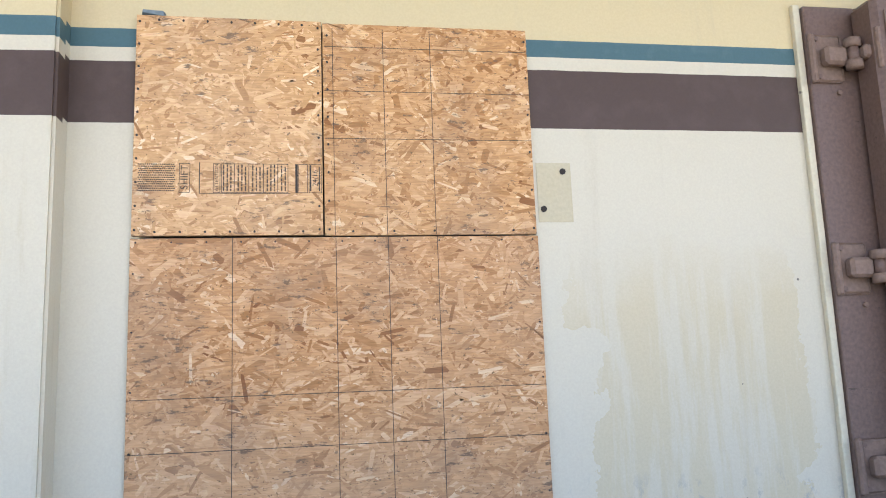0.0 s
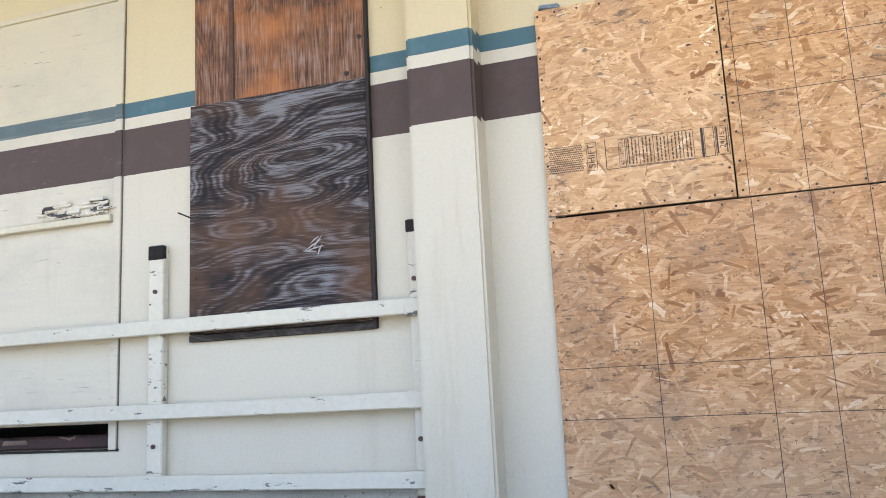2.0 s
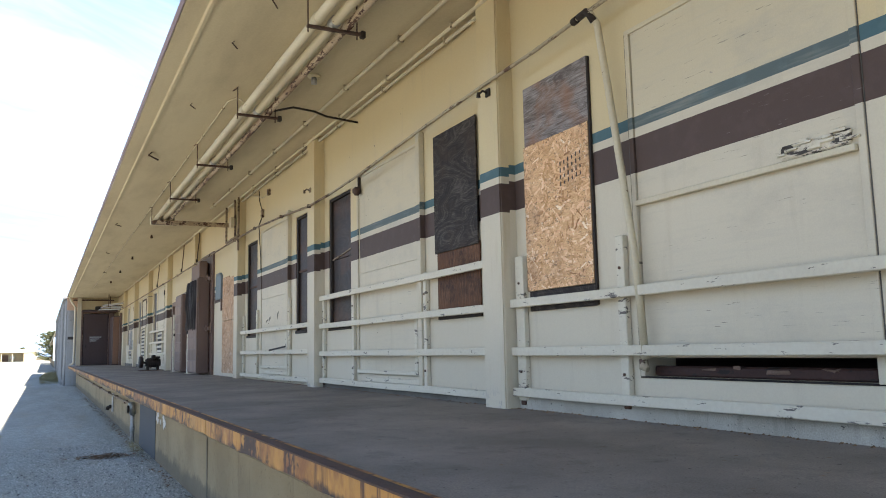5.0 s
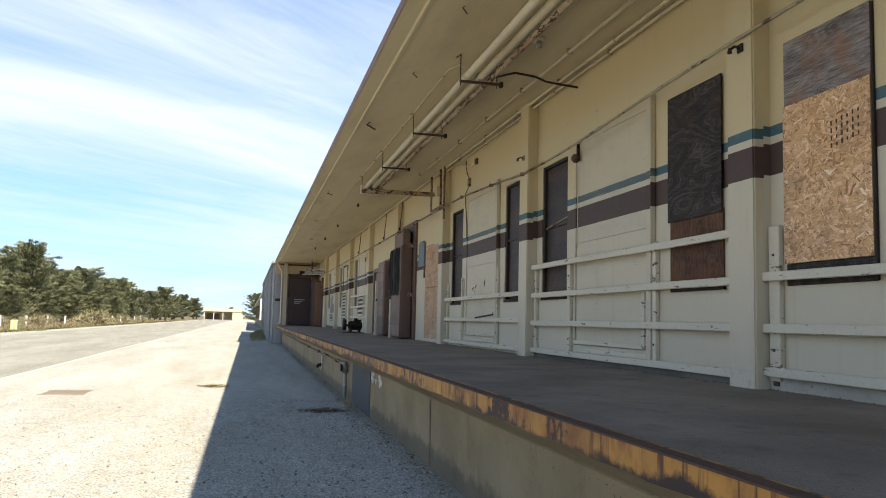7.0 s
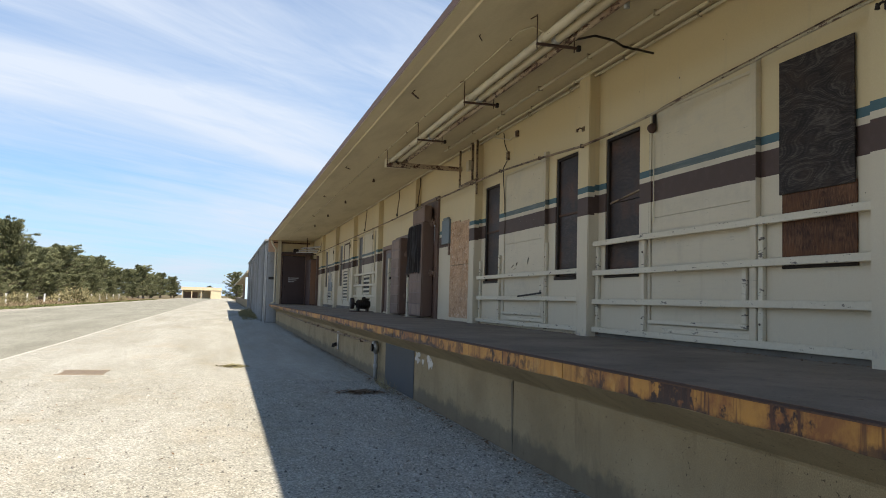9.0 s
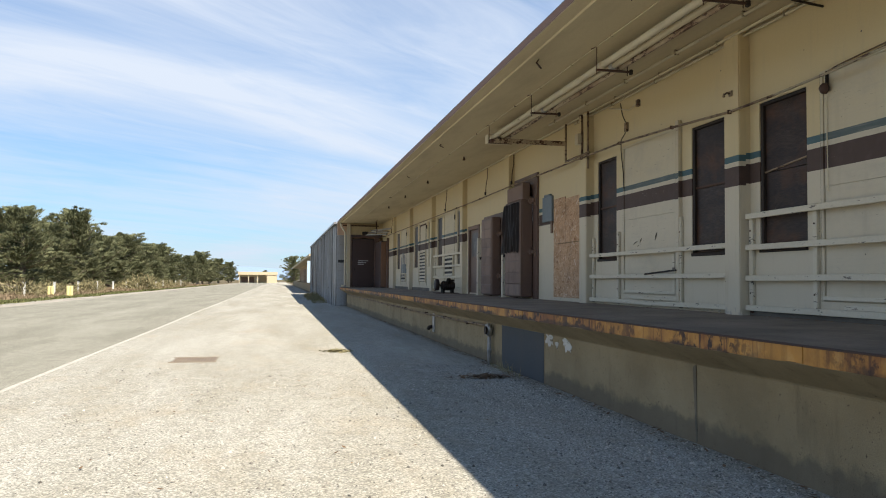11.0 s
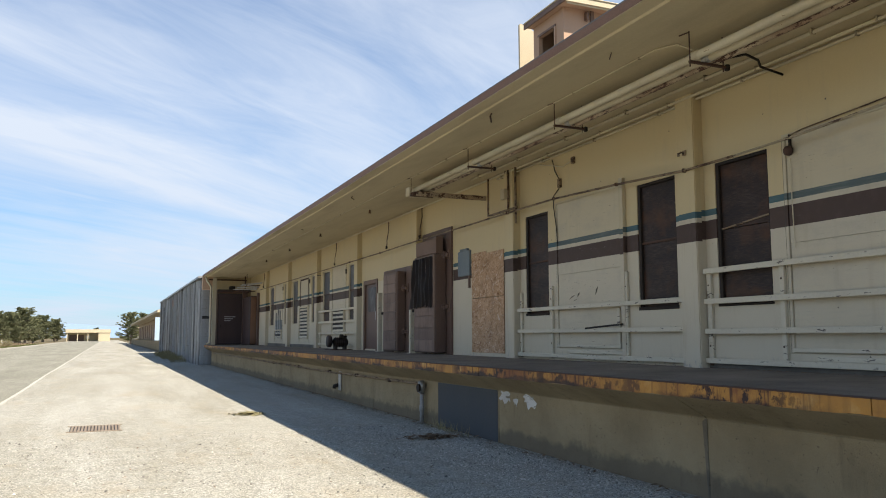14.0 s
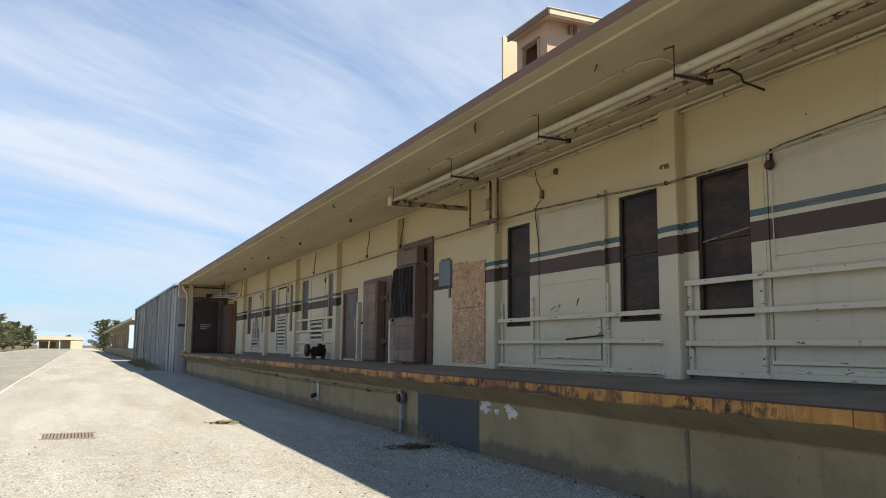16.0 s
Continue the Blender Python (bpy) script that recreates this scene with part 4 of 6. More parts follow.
# brown personnel door with a dusty light
d = thing("service_door", (-25.36, WY, DECK), "faded brown service door with a dusty window", "door")
part("frame_jamb", box(-26.02, -25.90, WY - 0.03, WY + 0.06, DECK, 3.12, 0.005), M_BROWN_LT, d)
part("frame_jamb", box(-24.82, -24.70, WY - 0.03, WY + 0.06, DECK, 3.12, 0.005), M_BROWN_LT, d)
part("frame_head", box(-25.90, -24.82, WY - 0.03, WY + 0.06, 3.0, 3.12, 0.005), M_BROWN_LT, d)
part("leaf", box(-25.90, -24.82, WY + 0.03, WY + 0.075, DECK + 0.01, 3.0), M_BROWN, d)
part("pane", box(-25.70, -25.0, WY + 0.022, WY + 0.033, 2.2, 2.9), M_GLASS, d)
part("lock_plate", box(-24.98, -24.90, WY + 0.01, WY + 0.032, 1.95, 2.2, 0.004), M_STEEL, d)
for px, h in ((-21.36, 2.12), (-23.85, 2.66)):
    d = thing("guard_post", (px, 3.2, DECK), "white painted angle post guarding a door", "guard post", "door guards")
    part("post", box(px - 0.05, px + 0.05, 3.13, 3.25, DECK - 0.01, h, 0.008), M_RAIL, d)
    part("foot_plate", box(px - 0.09, px + 0.09, 3.09, 3.29, DECK - 0.012, DECK + 0.008), M_RAIL, d)

# sheeted doorway further along
board("strand_board_sheet", -17.655, -16.875, 2.262, 3.165, BY, 0.012, "faded strand board sheet over a doorway", M_OSB_PINK, 1500, 11, size=(0.05, 0.16), wide=1.7)
board("strand_board_sheet", -18.355, -17.663, 2.262, 3.205, BY, 0.012, "faded strand board sheet over a doorway", M_OSB_PINK, 1500, 12, size=(0.05, 0.16), wide=1.7)
board("strand_board_sheet", -18.355, -16.872, 1.145, 2.254, BY, 0.012, "pinkish faded strand board sheet standing on the dock", M_OSB_PINK, 3200, 13, size=(0.05, 0.16), wide=1.7)
p = thing("meter_box", (-18.66, WY, 2.75), "blue grey metal panel beside the boarded doorway", "panel")
part("box", box(-18.99, -18.40, WY - 0.05, WY + 0.001, 2.76, 3.30, 0.006), M_BLUEGREY, p)
part("hood", box(-18.87, -18.50, WY - 0.06, WY + 0.001, 3.30, 3.345, 0.004), M_BLUEGREY, p)
part("strap", box(-18.52, -18.44, WY - 0.03, WY + 0.001, 2.50, 2.76, 0.004), M_BROWN_LT, p)
# ---- boarded windows ----
def ply_sheet(name, x0, x1, z0, z1, y, thick, material, label):
    t = thing(name, ((x0 + x1) / 2, y, z0), label, "board")
    bm = box(x0, x1, y, y + thick, z0, z1, 0.003)
    part("sheet", bm, material, t)
    return t


t = ply_sheet("plywood_board", -2.52, -1.60, 2.958, 4.02, WY - 0.014, 0.014, M_PLY_RED, "reddish weathered plywood above a darker sheet")
nails(t, [(-1.70, 3.03), (-1.85, 2.99), (-2.02, 2.985), (-2.15, 2.99), (-2.30, 2.99), (-2.46, 3.0), (-1.63, 3.2)], WY - 0.015, 0.012)
t.rotation_euler = (0, radians(-0.4), 0)
part("batten", box(-2.32, -2.295, WY - 0.024, WY - 0.013, 2.97, 4.0, 0.002), M_RUST, t, "narrow rusty batten")
t = ply_sheet("plywood_board", -2.535, -1.605, 1.875, 2.995, WY - 0.030, 0.018, M_PLY, "dark plywood board with swirling grain over a window")
part("bottom_rail", box(-2.54, -1.60, WY - 0.024, WY, 1.838, 1.872, 0.003), M_PLY_BLACK, t)
for dx, dz, L, a in ((-1.885, 2.235, 0.10, 0.5), (-1.87, 2.222, 0.08, 0.2), (-1.86, 2.25, 0.07, 0.9), (-1.90, 2.21, 0.07, -0.1), (-1.85, 2.212, 0.05, 1.2), (-1.875, 2.26, 0.05, 0.6)):
    part("splinter", tube([(dx - L / 2 * math.cos(a), WY - 0.031, dz - L / 2 * math.sin(a)), (dx, WY - 0.034, dz), (dx + L / 2 * math.cos(a), WY - 0.031, dz + L / 2 * math.sin(a))], [0.001, 0.004, 0.001], 5), M_SPLINTER, t)
part("wire", tube([(-2.52, WY - 0.03, 2.43), (-2.58, WY - 0.06, 2.46)], 0.004, 5), M_IRON, t)
nails(t, [(x, z) for x in (-2.50, -1.62) for z in np.linspace(1.95, 2.9, 6)], WY - 0.032, 0.006)
part("edge_frame", box(-1.604, -1.588, WY - 0.028, WY, 1.84, 3.98, 0.002), M_IRON, t)

board("strand_board_sheet", -5.945, -5.078, 2.005, 3.185, WY - 0.026, 0.012, "pale bright strand board sheet nailed over a window", M_OSB_PALE, 4200, 21, lean=0.9)
t = ply_sheet("plywood_board", -5.94, -5.082, 3.19, 3.68, WY - 0.018, 0.014, M_PLY_GREY, "grey plywood strip above the strand board")
t = ply_sheet("plywood_board", -5.935, -5.07, 1.845, 2.002, WY - 0.016, 0.014, M_PLY_BLACK, "dark board at the window foot")
part("side_strip", box(-5.076, -5.058, WY - 0.022, WY, 1.85, 3.67, 0.002), M_IRON, t)
# faint stamp
q = thing("stamp_print", (-5.3, WY - 0.03, 2.8), "small unreadable black printing on strand board", "stamp")
for k in range(6):
    for j in range(4):
        z = 2.77 + j * 0.052 + 0.008 * k
        part("stamp_bar", box(-5.44 + k * 0.05, -5.426 + k * 0.05, WY - 0.0295, WY - 0.0285, z, z + 0.034 - 0.008 * (k % 2)), M_INK, q)

t = ply_sheet("plywood_board", -7.62, -6.738, 2.50, 3.695, WY - 0.034, 0.016, M_PLY_BLACK, "blackened plywood over a window")
nails(t, [(x, z) for x in (-7.59, -6.76) for z in np.linspace(2.55, 3.6, 6)], WY - 0.036, 0.007)
ply_sheet("plywood_board", -7.60, -6.735, 1.90, 2.53, WY - 0.018, 0.014, M_PLY_RUST, "rust brown weathered plywood at the window foot")
single("window_sill", box(-7.60, -6.73, WY - 0.02, WY, 1.845, 1.898, 0.003), M_IRON, "dark timber sill under the boarded window", "sill", "structure")


def window(k, x0, x1, z0=1.85, z1=3.66, seam=2.80, mat=M_PLY_WIN, far=False, lean=0.0):
    w = thing("window_%d" % k, ((x0 + x1) / 2, WY, z0), "tall window boarded with dark brown plywood in its recess", "window", "recessed windows", "structure")
    f = 0.055
    rim = M_TRIM if far else M_IRON
    part("frame_jamb", box(x0, x0 + f, WY + 0.012, WY + 0.10, z0, z1, 0.004), rim, w)
    part("frame_jamb", box(x1 - f * 0.5, x1, WY + 0.012, WY + 0.10, z0, z1, 0.004), rim, w)
    part("frame_head", box(x0 + f, x1 - f * 0.5, WY + 0.012, WY + 0.10, z1 - 0.04, z1, 0.004), rim, w)
    part("sill", box(x0 - 0.01, x1 + 0.01, WY - 0.012, WY + 0.10, z0 - 0.012, z0 + 0.035, 0.004), rim, w)
    part("board", box(x0 + f, x1 - f * 0.5, WY + 0.05, WY + 0.065, z0 + 0.035, seam - 0.001, 0.002), mat, w)
    part("board", box(x0 + f, x1 - f * 0.5, WY + 0.046, WY + 0.061, seam + 0.006, z1 - 0.04, 0.002), M_GLASS if far else mat, w, "dusty glass" if far else "")
    bm = box(x0 + f, x1 - f * 0.5, WY + 0.030, WY + 0.06, seam - (0.009 if lean else 0.018), seam + (0.010 if lean else 0.014), 0.003)
    for v in bm.verts:
        v.co.z += lean * (v.co.x - x0)
    part("meeting_rail", bm, M_DULL if lean else M_RUST, w, "loose weathered batten" if lean else "")


for k, (a, b) in enumerate(RECESS):
    window(k + 1, a, b, lean=(0.11, 0.0, 0.0)[k])
for k, h in enumerate(FAR):
    window(k + 4, h[0], h[1], h[2], h[3], 2.95, far=True)

# ---- lift doors, painted over with the wall ----
M_LEAF = wall_paint("cream_door_paint", True)


def lift_door(k, x0, x1, z0, z1, group="lift doors", low_gap=0.0, panels=3, joint=None, label="wide cream painted lift door with the stripes run across it"):
    d = thing("door_%d" % k, ((x0 + x1) / 2, WY, z0), label, "door", group, "structure")
    n = panels
    h = (z1 - z0 - low_gap) / n
    cuts = [z0 + low_gap, joint, z1] if joint else [z0 + low_gap + j * h for j in range(n + 1)]
    for j, (a, e) in enumerate(zip(cuts, cuts[1:])):
        h = e - a
        part("panel", box(x0 + 0.03, x1 - 0.03, WY + 0.012 - 0.006 * (j % 2), WY + 0.05, a + 0.001, a + h - 0.001, 0.002), M_LEAF, d)
    part("side_channel", box(x1 - 0.026, x1 + (0.018 if low_gap else 0.03), WY - 0.012, WY + 0.06, z0 - 0.002, z1 + 0.02, 0.003), M_LEAF, d)
    # thin dark strips paint the shadow line beside each channel
    part("channel_shadow_strip", box(x1 + (0.019 if low_gap else 0.031), x1 + (0.025 if low_gap else 0.044), WY - 0.004, WY, z0, z1, 0.001), M_SHADOW_SCUFF, d)
    part("side_channel", box(x0 - 0.02, x0 + 0.022, WY - 0.006, WY + 0.06, z0 - 0.002, z1 + 0.02, 0.003), M_LEAF, d)
    part("channel_shadow_strip", box(x0 - 0.026, x0 - 0.021, WY - 0.003, WY, z0, z1, 0.001), M_SHADOW_SCUFF, d)
    part("head_strip", box(x0 - 0.02, x1 - 0.031, WY - 0.008, WY + 0.05, z1 - 0.012, z1 + 0.02, 0.003), M_LEAF, d)
    return d


d = lift_door(1, -4.64, -2.97, 1.36, 3.68, low_gap=0.12, joint=2.49)
part("meeting_ledge", box(-4.61, -3.0, WY - 0.030, WY + 0.01, 2.475, 2.51, 0.004), M_TRIM, d)
part("splintered_edge", box(-3.45, -3.03, WY - 0.012, WY + 0.014, 2.515, 2.60, 0.01, None, 0.01), worn("splintered_timber", (0.62, 0.56, 0.44), (0.3, 0.24, 0.17), 0.8, (0.05, 0.042, 0.036), 0.47), d, "splintered timber with paint peeled away")
for k in range(9):
    a = -3.46 + k * 0.047
    part("splinter", box(a, a + 0.05 + 0.03 * (k % 3), WY - 0.024, WY - 0.010, 2.54 + 0.018 * (k % 4), 2.553 + 0.018 * (k % 4), 0.002, None, 0.007), M_RAIL, d)
part("rotten_sill", box(-4.60, -3.04, WY + 0.06, WY + 0.12, 1.362, 1.428, 0.010), worn("rotten_timber", (0.034, 0.015, 0.012), (0.075, 0.033, 0.026), 0.6, (0.014, 0.010, 0.009), 0.42), d, "rotten timber in the gap under the door")
for a, w, z in ((-4.18, 0.11, 1.405), (-3.93, 0.05, 1.417), (-3.70, 0.16, 1.398), (-3.33, 0.07, 1.412)):
    part("flake", box(a, a + w, WY + 0.050, WY + 0.062, z, z + 0.008, 0.003, None, 0.012), M_BROWN_LT, d)
part("gap_frame", box(-4.66, -2.94, WY - 0.006, WY + 0.004, 1.351, 1.362), M_CHAR, d)
part("pipe_end", tube([(-4.60, WY - 0.03, 1.47), (-4.59, WY - 0.035, 1.42), (-4.56, WY - 0.03, 1.405)], [0.03, 0.034, 0.02], 8), M_CONDUIT, d)

for k, (a, b, c, e) in enumerate(LIFT[1:]):
    d = lift_door(k + 2, a, b, c, e, panels=2)
    part("guide_post", box(b + 0.032, b + 0.125, WY - 0.062, WY - 0.001, c - 0.10, 3.83, 0.006), M_LEAF, d, "square timber guide post")
    part("stop_board", box(b - 0.13, b - 0.06, WY - 0.028, WY + 0.004, c + 0.062, c + 0.62, 0.006, None, 0.004), M_RAIL, d)
    part("kick_board", box(a + 0.02, b - 0.05, WY - 0.030, WY + 0.004, c + 0.01, c + 0.055, 0.006), M_RAIL, d)
    part("kick_board", box(a + 0.35, b + 0.1, WY - 0.034, WY - 0.001, c - 0.085, c - 0.03, 0.006), M_RAIL, d)

for k, (a, b, c, e) in enumerate(FARDOOR):
    d = lift_door(k + 4, a, b, c, e, panels=2, label="cream painted door with louvred vents")
    cx = (a + b) / 2
    lo, hi = ((1.62, 2.36), (1.42, 2.60), (1.42, 1.75))[k]
    # dark sheet on the leaf paints the shade behind the slats
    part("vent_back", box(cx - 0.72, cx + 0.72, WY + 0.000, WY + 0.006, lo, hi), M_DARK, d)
    n = round((hi - lo) / 0.135)
    for j in range(n):
        z = lo + 0.02 + j * (hi - lo) / n
        bm = box(cx - 0.70, cx + 0.70, WY - 0.045, WY - 0.032, z, z + 0.075, 0.003)
        for v in bm.verts:
            v.co.y += 0.5 * (v.co.z - z)
        part("slat", bm, M_RAIL, d)
    for dx in (-0.76, 0.71):
        part("vent_stile", box(cx + dx, cx + dx + 0.05, WY - 0.05, WY + 0.006, lo - 0.03, hi + 0.03, 0.004), M_TRIM, d)
    part("vent_rail", box(cx - 0.71, cx + 0.71, WY - 0.05, WY + 0.006, hi, hi + 0.045, 0.004), M_TRIM, d)
    if k == 1:
        for dx in (-0.70, 0.62):
            part("shrunk_stile", box(cx + dx, cx + dx + 0.05, WY - 0.008, WY + 0.01, 2.66, 3.74, 0.003), M_RUST, d)
        part("shrunk_rail", box(cx - 0.65, cx + 0.62, WY - 0.008, WY + 0.01, 3.68, 3.74, 0.003), M_RUST, d)
    if k == 2:
        part("kick_panel", box(cx - 0.70, cx + 0.70, WY - 0.012, WY + 0.006, 1.80, 2.22, 0.004), M_BLUEGREY, d, "blue grey kick panel")
        for dx, top in ((-0.48, 2.55), (-0.05, 2.75), (0.38, 2.62)):
            part("picket", box(cx + dx, cx + dx + 0.12, WY - 0.045, WY - 0.014, 1.60, top, 0.006), M_SIDING, d, "weathered grey picket")
    part("hinge", box(b + 0.02, b + 0.10, WY - 0.03, WY - 0.001, 3.5, 3.66, 0.006), M_IRON, d)


# ---- guard rails ----
def guard_rail(x0, x1, rails, posts, label, low=None):
    t = thing("guard_rail", ((x0 + x1) / 2, 3.3, DECK), label, "guard rail", "wall guard rails")
    for z in rails:
        bm = bmesh.new()
        n = 9
        pr = [(3.333, -0.034), (3.333, 0.034), (3.371, 0.034), (3.371, -0.034)]
        rings = []
        for i in range(n + 1):
            px = x0 + (x1 - x0) * i / n
            dz = 0.008 * noise.noise((px * 0.7, z * 9, 0))
            dy = 0.006 * noise.noise((px * 0.6, z * 5, 7))
            rings.append([bm.verts.new((px, y + dy, z + q + dz)) for y, q in pr])
        for a, b in zip(rings, rings[1:]):
            for i in range(4):
                bm.faces.new((a[i], a[(i + 1) % 4], b[(i + 1) % 4], b[i]))
        bm.faces.new(rings[0][::-1]), bm.faces.new(rings[-1])
        bmesh.ops.recalc_face_normals(bm, faces=bm.faces)
        bmesh.ops.bevel(bm, geom=[e for e in bm.edges if abs(e.verts[0].co.x - e.verts[1].co.x) > 0.1], offset=0.005, segments=1, affect="EDGES")
        r = part("rail", bm, M_RAIL, t)
        part("end_block", box(x1 - 0.075, x1 + 0.004, 3.329, 3.395, z - 0.037, z + 0.037, 0.006), M_RAIL, r)
    for px, w, z0, z1 in posts:
        q = part("post", box(px - w * 0.38, px + w * 0.38, 3.373, WY - 0.001, z0, z1, 0.006), M_RAIL, t)
        for bz in (z1 - 0.22, (rails[-1] + rails[-2]) / 2):
            part("bolt", tube([(px, 3.364, bz), (px, 3.376, bz)], 0.011, 6), M_RUST, q)
        part("foot", box(px - 0.03, px + 0.03, 3.375, 3.415, z0 - 0.035, z0, 0.006), M_RUST, q)
    return t


t = guard_rail(-6.125, -1.365, (1.918, 1.530, 1.208), [(-4.77, 0.105, 1.18, 2.30), (-2.71, 0.11, 1.20, 2.31), (-1.40, 0.07, 1.14, 2.26), (-6.045, 0.16, 1.14, 2.30)], "chipped white timber guard rails with bolted posts")
part("burnt_top", box(-2.752, -2.668, 3.367, 3.40, 2.245, 2.314, 0.004), M_CHAR, t, "blackened post top")
part("burnt_top", box(-1.43, -1.372, 3.367, 3.40, 2.245, 2.30, 0.004), M_CHAR, t)
guard_rail(-11.215, -6.48, (2.290, 1.905, 1.530, 1.165), [(-7.86, 0.09, 1.16, 2.34), (-9.98, 0.09, 1.18, 2.34), (-11.165, 0.10, 1.14, 2.33)], "four white timber guard rails with bolted posts")
guard_rail(-16.21, -11.60, (1.950, 1.565, 1.15), [(-12.92, 0.09, 1.14, 2.42), (-15.06, 0.08, 1.14, 2.33), (-16.15, 0.08, 1.14, 2.27)], "three white timber guard rails with bolted posts")
guard_rail(-31.28, -26.66, (2.36, 1.97, 1.59, 1.22), [(-26.78, 0.09, 1.12, 2.40), (-31.2, 0.09, 1.12, 2.40)], "short white timber guard rails in front of a vent")
bm = box(-13.95, -12.95, WY - 0.10, WY - 0.08, 1.606, 1.632, 0.004, None, 0.006)
for v in bm.verts:
    v.co.z += (v.co.x + 13.5) * 0.05
single("charred_lath", bm, M_IRON, "charred timber lath caught behind the rails", "lath")


# ---- pipes and wiring ----
def pipe_run(name, pts, r, mat, label, clips=(), seg=10, clip_mat=None):
    t = thing(name, pts[0], label, "pipe")
    part("pipe", tube(pts, r, seg), mat, t, smooth=True)
    for c in clips:
        part("clip", box(c[0] - 0.012, c[0] + 0.012, c[1] - r * 1.5, c[1] + r * 1.5, c[2] - r * 1.4, c[2] + r * 1.6, 0.003), clip_mat or M_CONDUIT, t)
    return t


HANG = [-17.80, -15.08, -12.28, -9.56, -6.80, -4.05, -1.3, 1.45, 4.2, 7.0, 9.8]
for nm, y, z, r, mat, lab in (("A", 1.915, 4.378, 0.047, M_PIPE, "thick cream lagged pipe hung under the canopy"), ("B", 2.065, 4.374, 0.044, M_PIPE, "cream pipe hung beside a thicker one"), ("C", 2.185, 4.364, 0.035, M_RUSTPIPE, "rust streaked pipe with peeling paint")):
    t = thing("overhead_pipe", (-10, y, z), lab, "pipe", "canopy pipes")
    part("pipe", tube([(-18.0, y, z), (-9.56, y, z - 0.004), (-1, y, z), (EAST - 0.3, y, z)], r, 12), mat, t, smooth=True)
    for h in HANG:
        part("collar", tube([(h - 0.05, y, z), (h + 0.05, y, z)], r + 0.008, 12), M_STEEL if nm == "B" else mat, t, smooth=True)
for h in HANG:
    t = thing("pipe_hanger", (h, 2.05, 4.31), "rusty channel hanging on rods under the pipes", "pipe hanger", "pipe hangers")
    part("channel", box(h - 0.016, h + 0.016, 1.82, 2.30, 4.290, 4.318, 0.004), M_RUST, t)
    part("end_nut", box(h - 0.026, h + 0.026, 2.30, 2.345, 4.27, 4.335, 0.008), M_IRON, t)
    for y in (1.83, 2.27):
        part("rod", tube([(h, y, 4.25), (h, y, SOFF)], 0.007, 6), M_RUST, t)
    part("hook", tube([(h, 1.83, SOFF - 0.012), (h - 0.12, 1.80, SOFF - 0.014)], 0.007, 6), M_RUST, t)
t = thing("pipe_end_box", (-18.0, 2.0, 4.3), "rust stained box and arm at the end of the pipes", "pipe bracket")
part("box", box(-18.12, -17.92, 1.83, 2.30, 4.28, 4.46, 0.01), M_PIPE, t)
part("arm", box(-17.70, -17.64, 1.9, WY, 4.24, 4.33, 0.008), M_RUSTPIPE, t)
part("arm", box(-17.95, -17.72, 1.85, 2.35, 4.27, 4.33, 0.008), M_RUST, t)

xs = np.arange(-17.0, 13.5, 1.6)
pipe_run("soffit_conduit", [(-17.35, 2.95, 4.585), (EAST - 0.4, 2.95, 4.585)], 0.022, M_PIPE, "cream conduit clipped under the canopy", [(x, 2.95, 4.59) for x in xs])
pipe_run("soffit_conduit", [(-45.0, 3.27, 4.585), (EAST - 0.4, 3.27, 4.585)], 0.019, M_PIPE, "thin cream conduit close to the wall", [(x + 0.5, 3.27, 4.59) for x in xs])
pipe_run("soffit_conduit", [(-17.0, 3.345, 4.555), (EAST - 0.4, 3.345, 4.555)], 0.019, M_PIPE, "thin cream conduit close to the wall", [(x + 0.2, 3.345, 4.56) for x in xs])
pipe_run("soffit_wire", [(-44, 1.83, SOFF - 0.012), (-10.1, 1.83, SOFF - 0.012), (-9.8, 1.88, SOFF - 0.05), (-9.62, 1.96, 4.45)], 0.010, M_PIPE, "thin wire clipped along the canopy", [(x, 1.83, SOFF - 0.012) for x in np.arange(-30, -10, 1.4)], 6)
pipe_run("bent_rod", [(-9.5, 2.2, 4.36), (-9.42, 2.45, 4.42), (-9.55, 2.75, 4.44), (-9.72, 2.95, 4.45), (-9.85, 3.41, 4.46)], 0.014, M_IRON, "bent dark rod reaching from the pipes to the wall", (), 6)
# conduit sagging along the wall, over the door heads
wall_run = [(3.5, 4.02), (-0.6, 4.0), (-2.4, 3.975), (-3.85, 3.925), (-4.82, 3.885), (-5.5, 3.84), (-6.3, 3.82), (-7.4, 3.775), (-8.5, 3.715), (-9.55, 3.655), (-10.5, 3.63), (-11.4, 3.625), (-12.9, 3.71), (-14.7, 3.785), (-16.4, 3.79), (-19.0, 3.79), (-21.0, 3.80), (-24.0, 3.78), (-27.0, 3.78), (-32.0, 3.78), (-37.0, 3.78), (-43.0, 3.78)]
pts = []
for x, z in wall_run:
    near = min(abs(x - p) for p in PIERS)
    pts.append((x, PF - 0.025, z))
pipe_run("wall_conduit", [p for p in pts if p[0] > -10.6], 0.015, M_CONDUIT, "cream conduit sagging along the wall over the doors", (), 8)
# the western length is coloured darker and browner
pipe_run("wall_conduit", [p for p in pts if p[0] < -10.4], 0.017, M_DULL, "dark brown conduit sagging along the wall", [(x, PF - 0.025, z) for x, _, z in pts if -30 < x < -11], 8, M_RUST)
t = pipe_run("leaning_pipe", [(-4.81, PF - 0.025, 3.875), (-4.80, PF + 0.03, 3.80), (-4.755, 3.335, 3.34), (-4.67, 3.345, 2.73), (-4.59, 3.35, 2.19), (-4.54, 3.36, 1.47)], 0.025, M_PIPE, "cream pipe leaning down the wall from a rusty elbow")
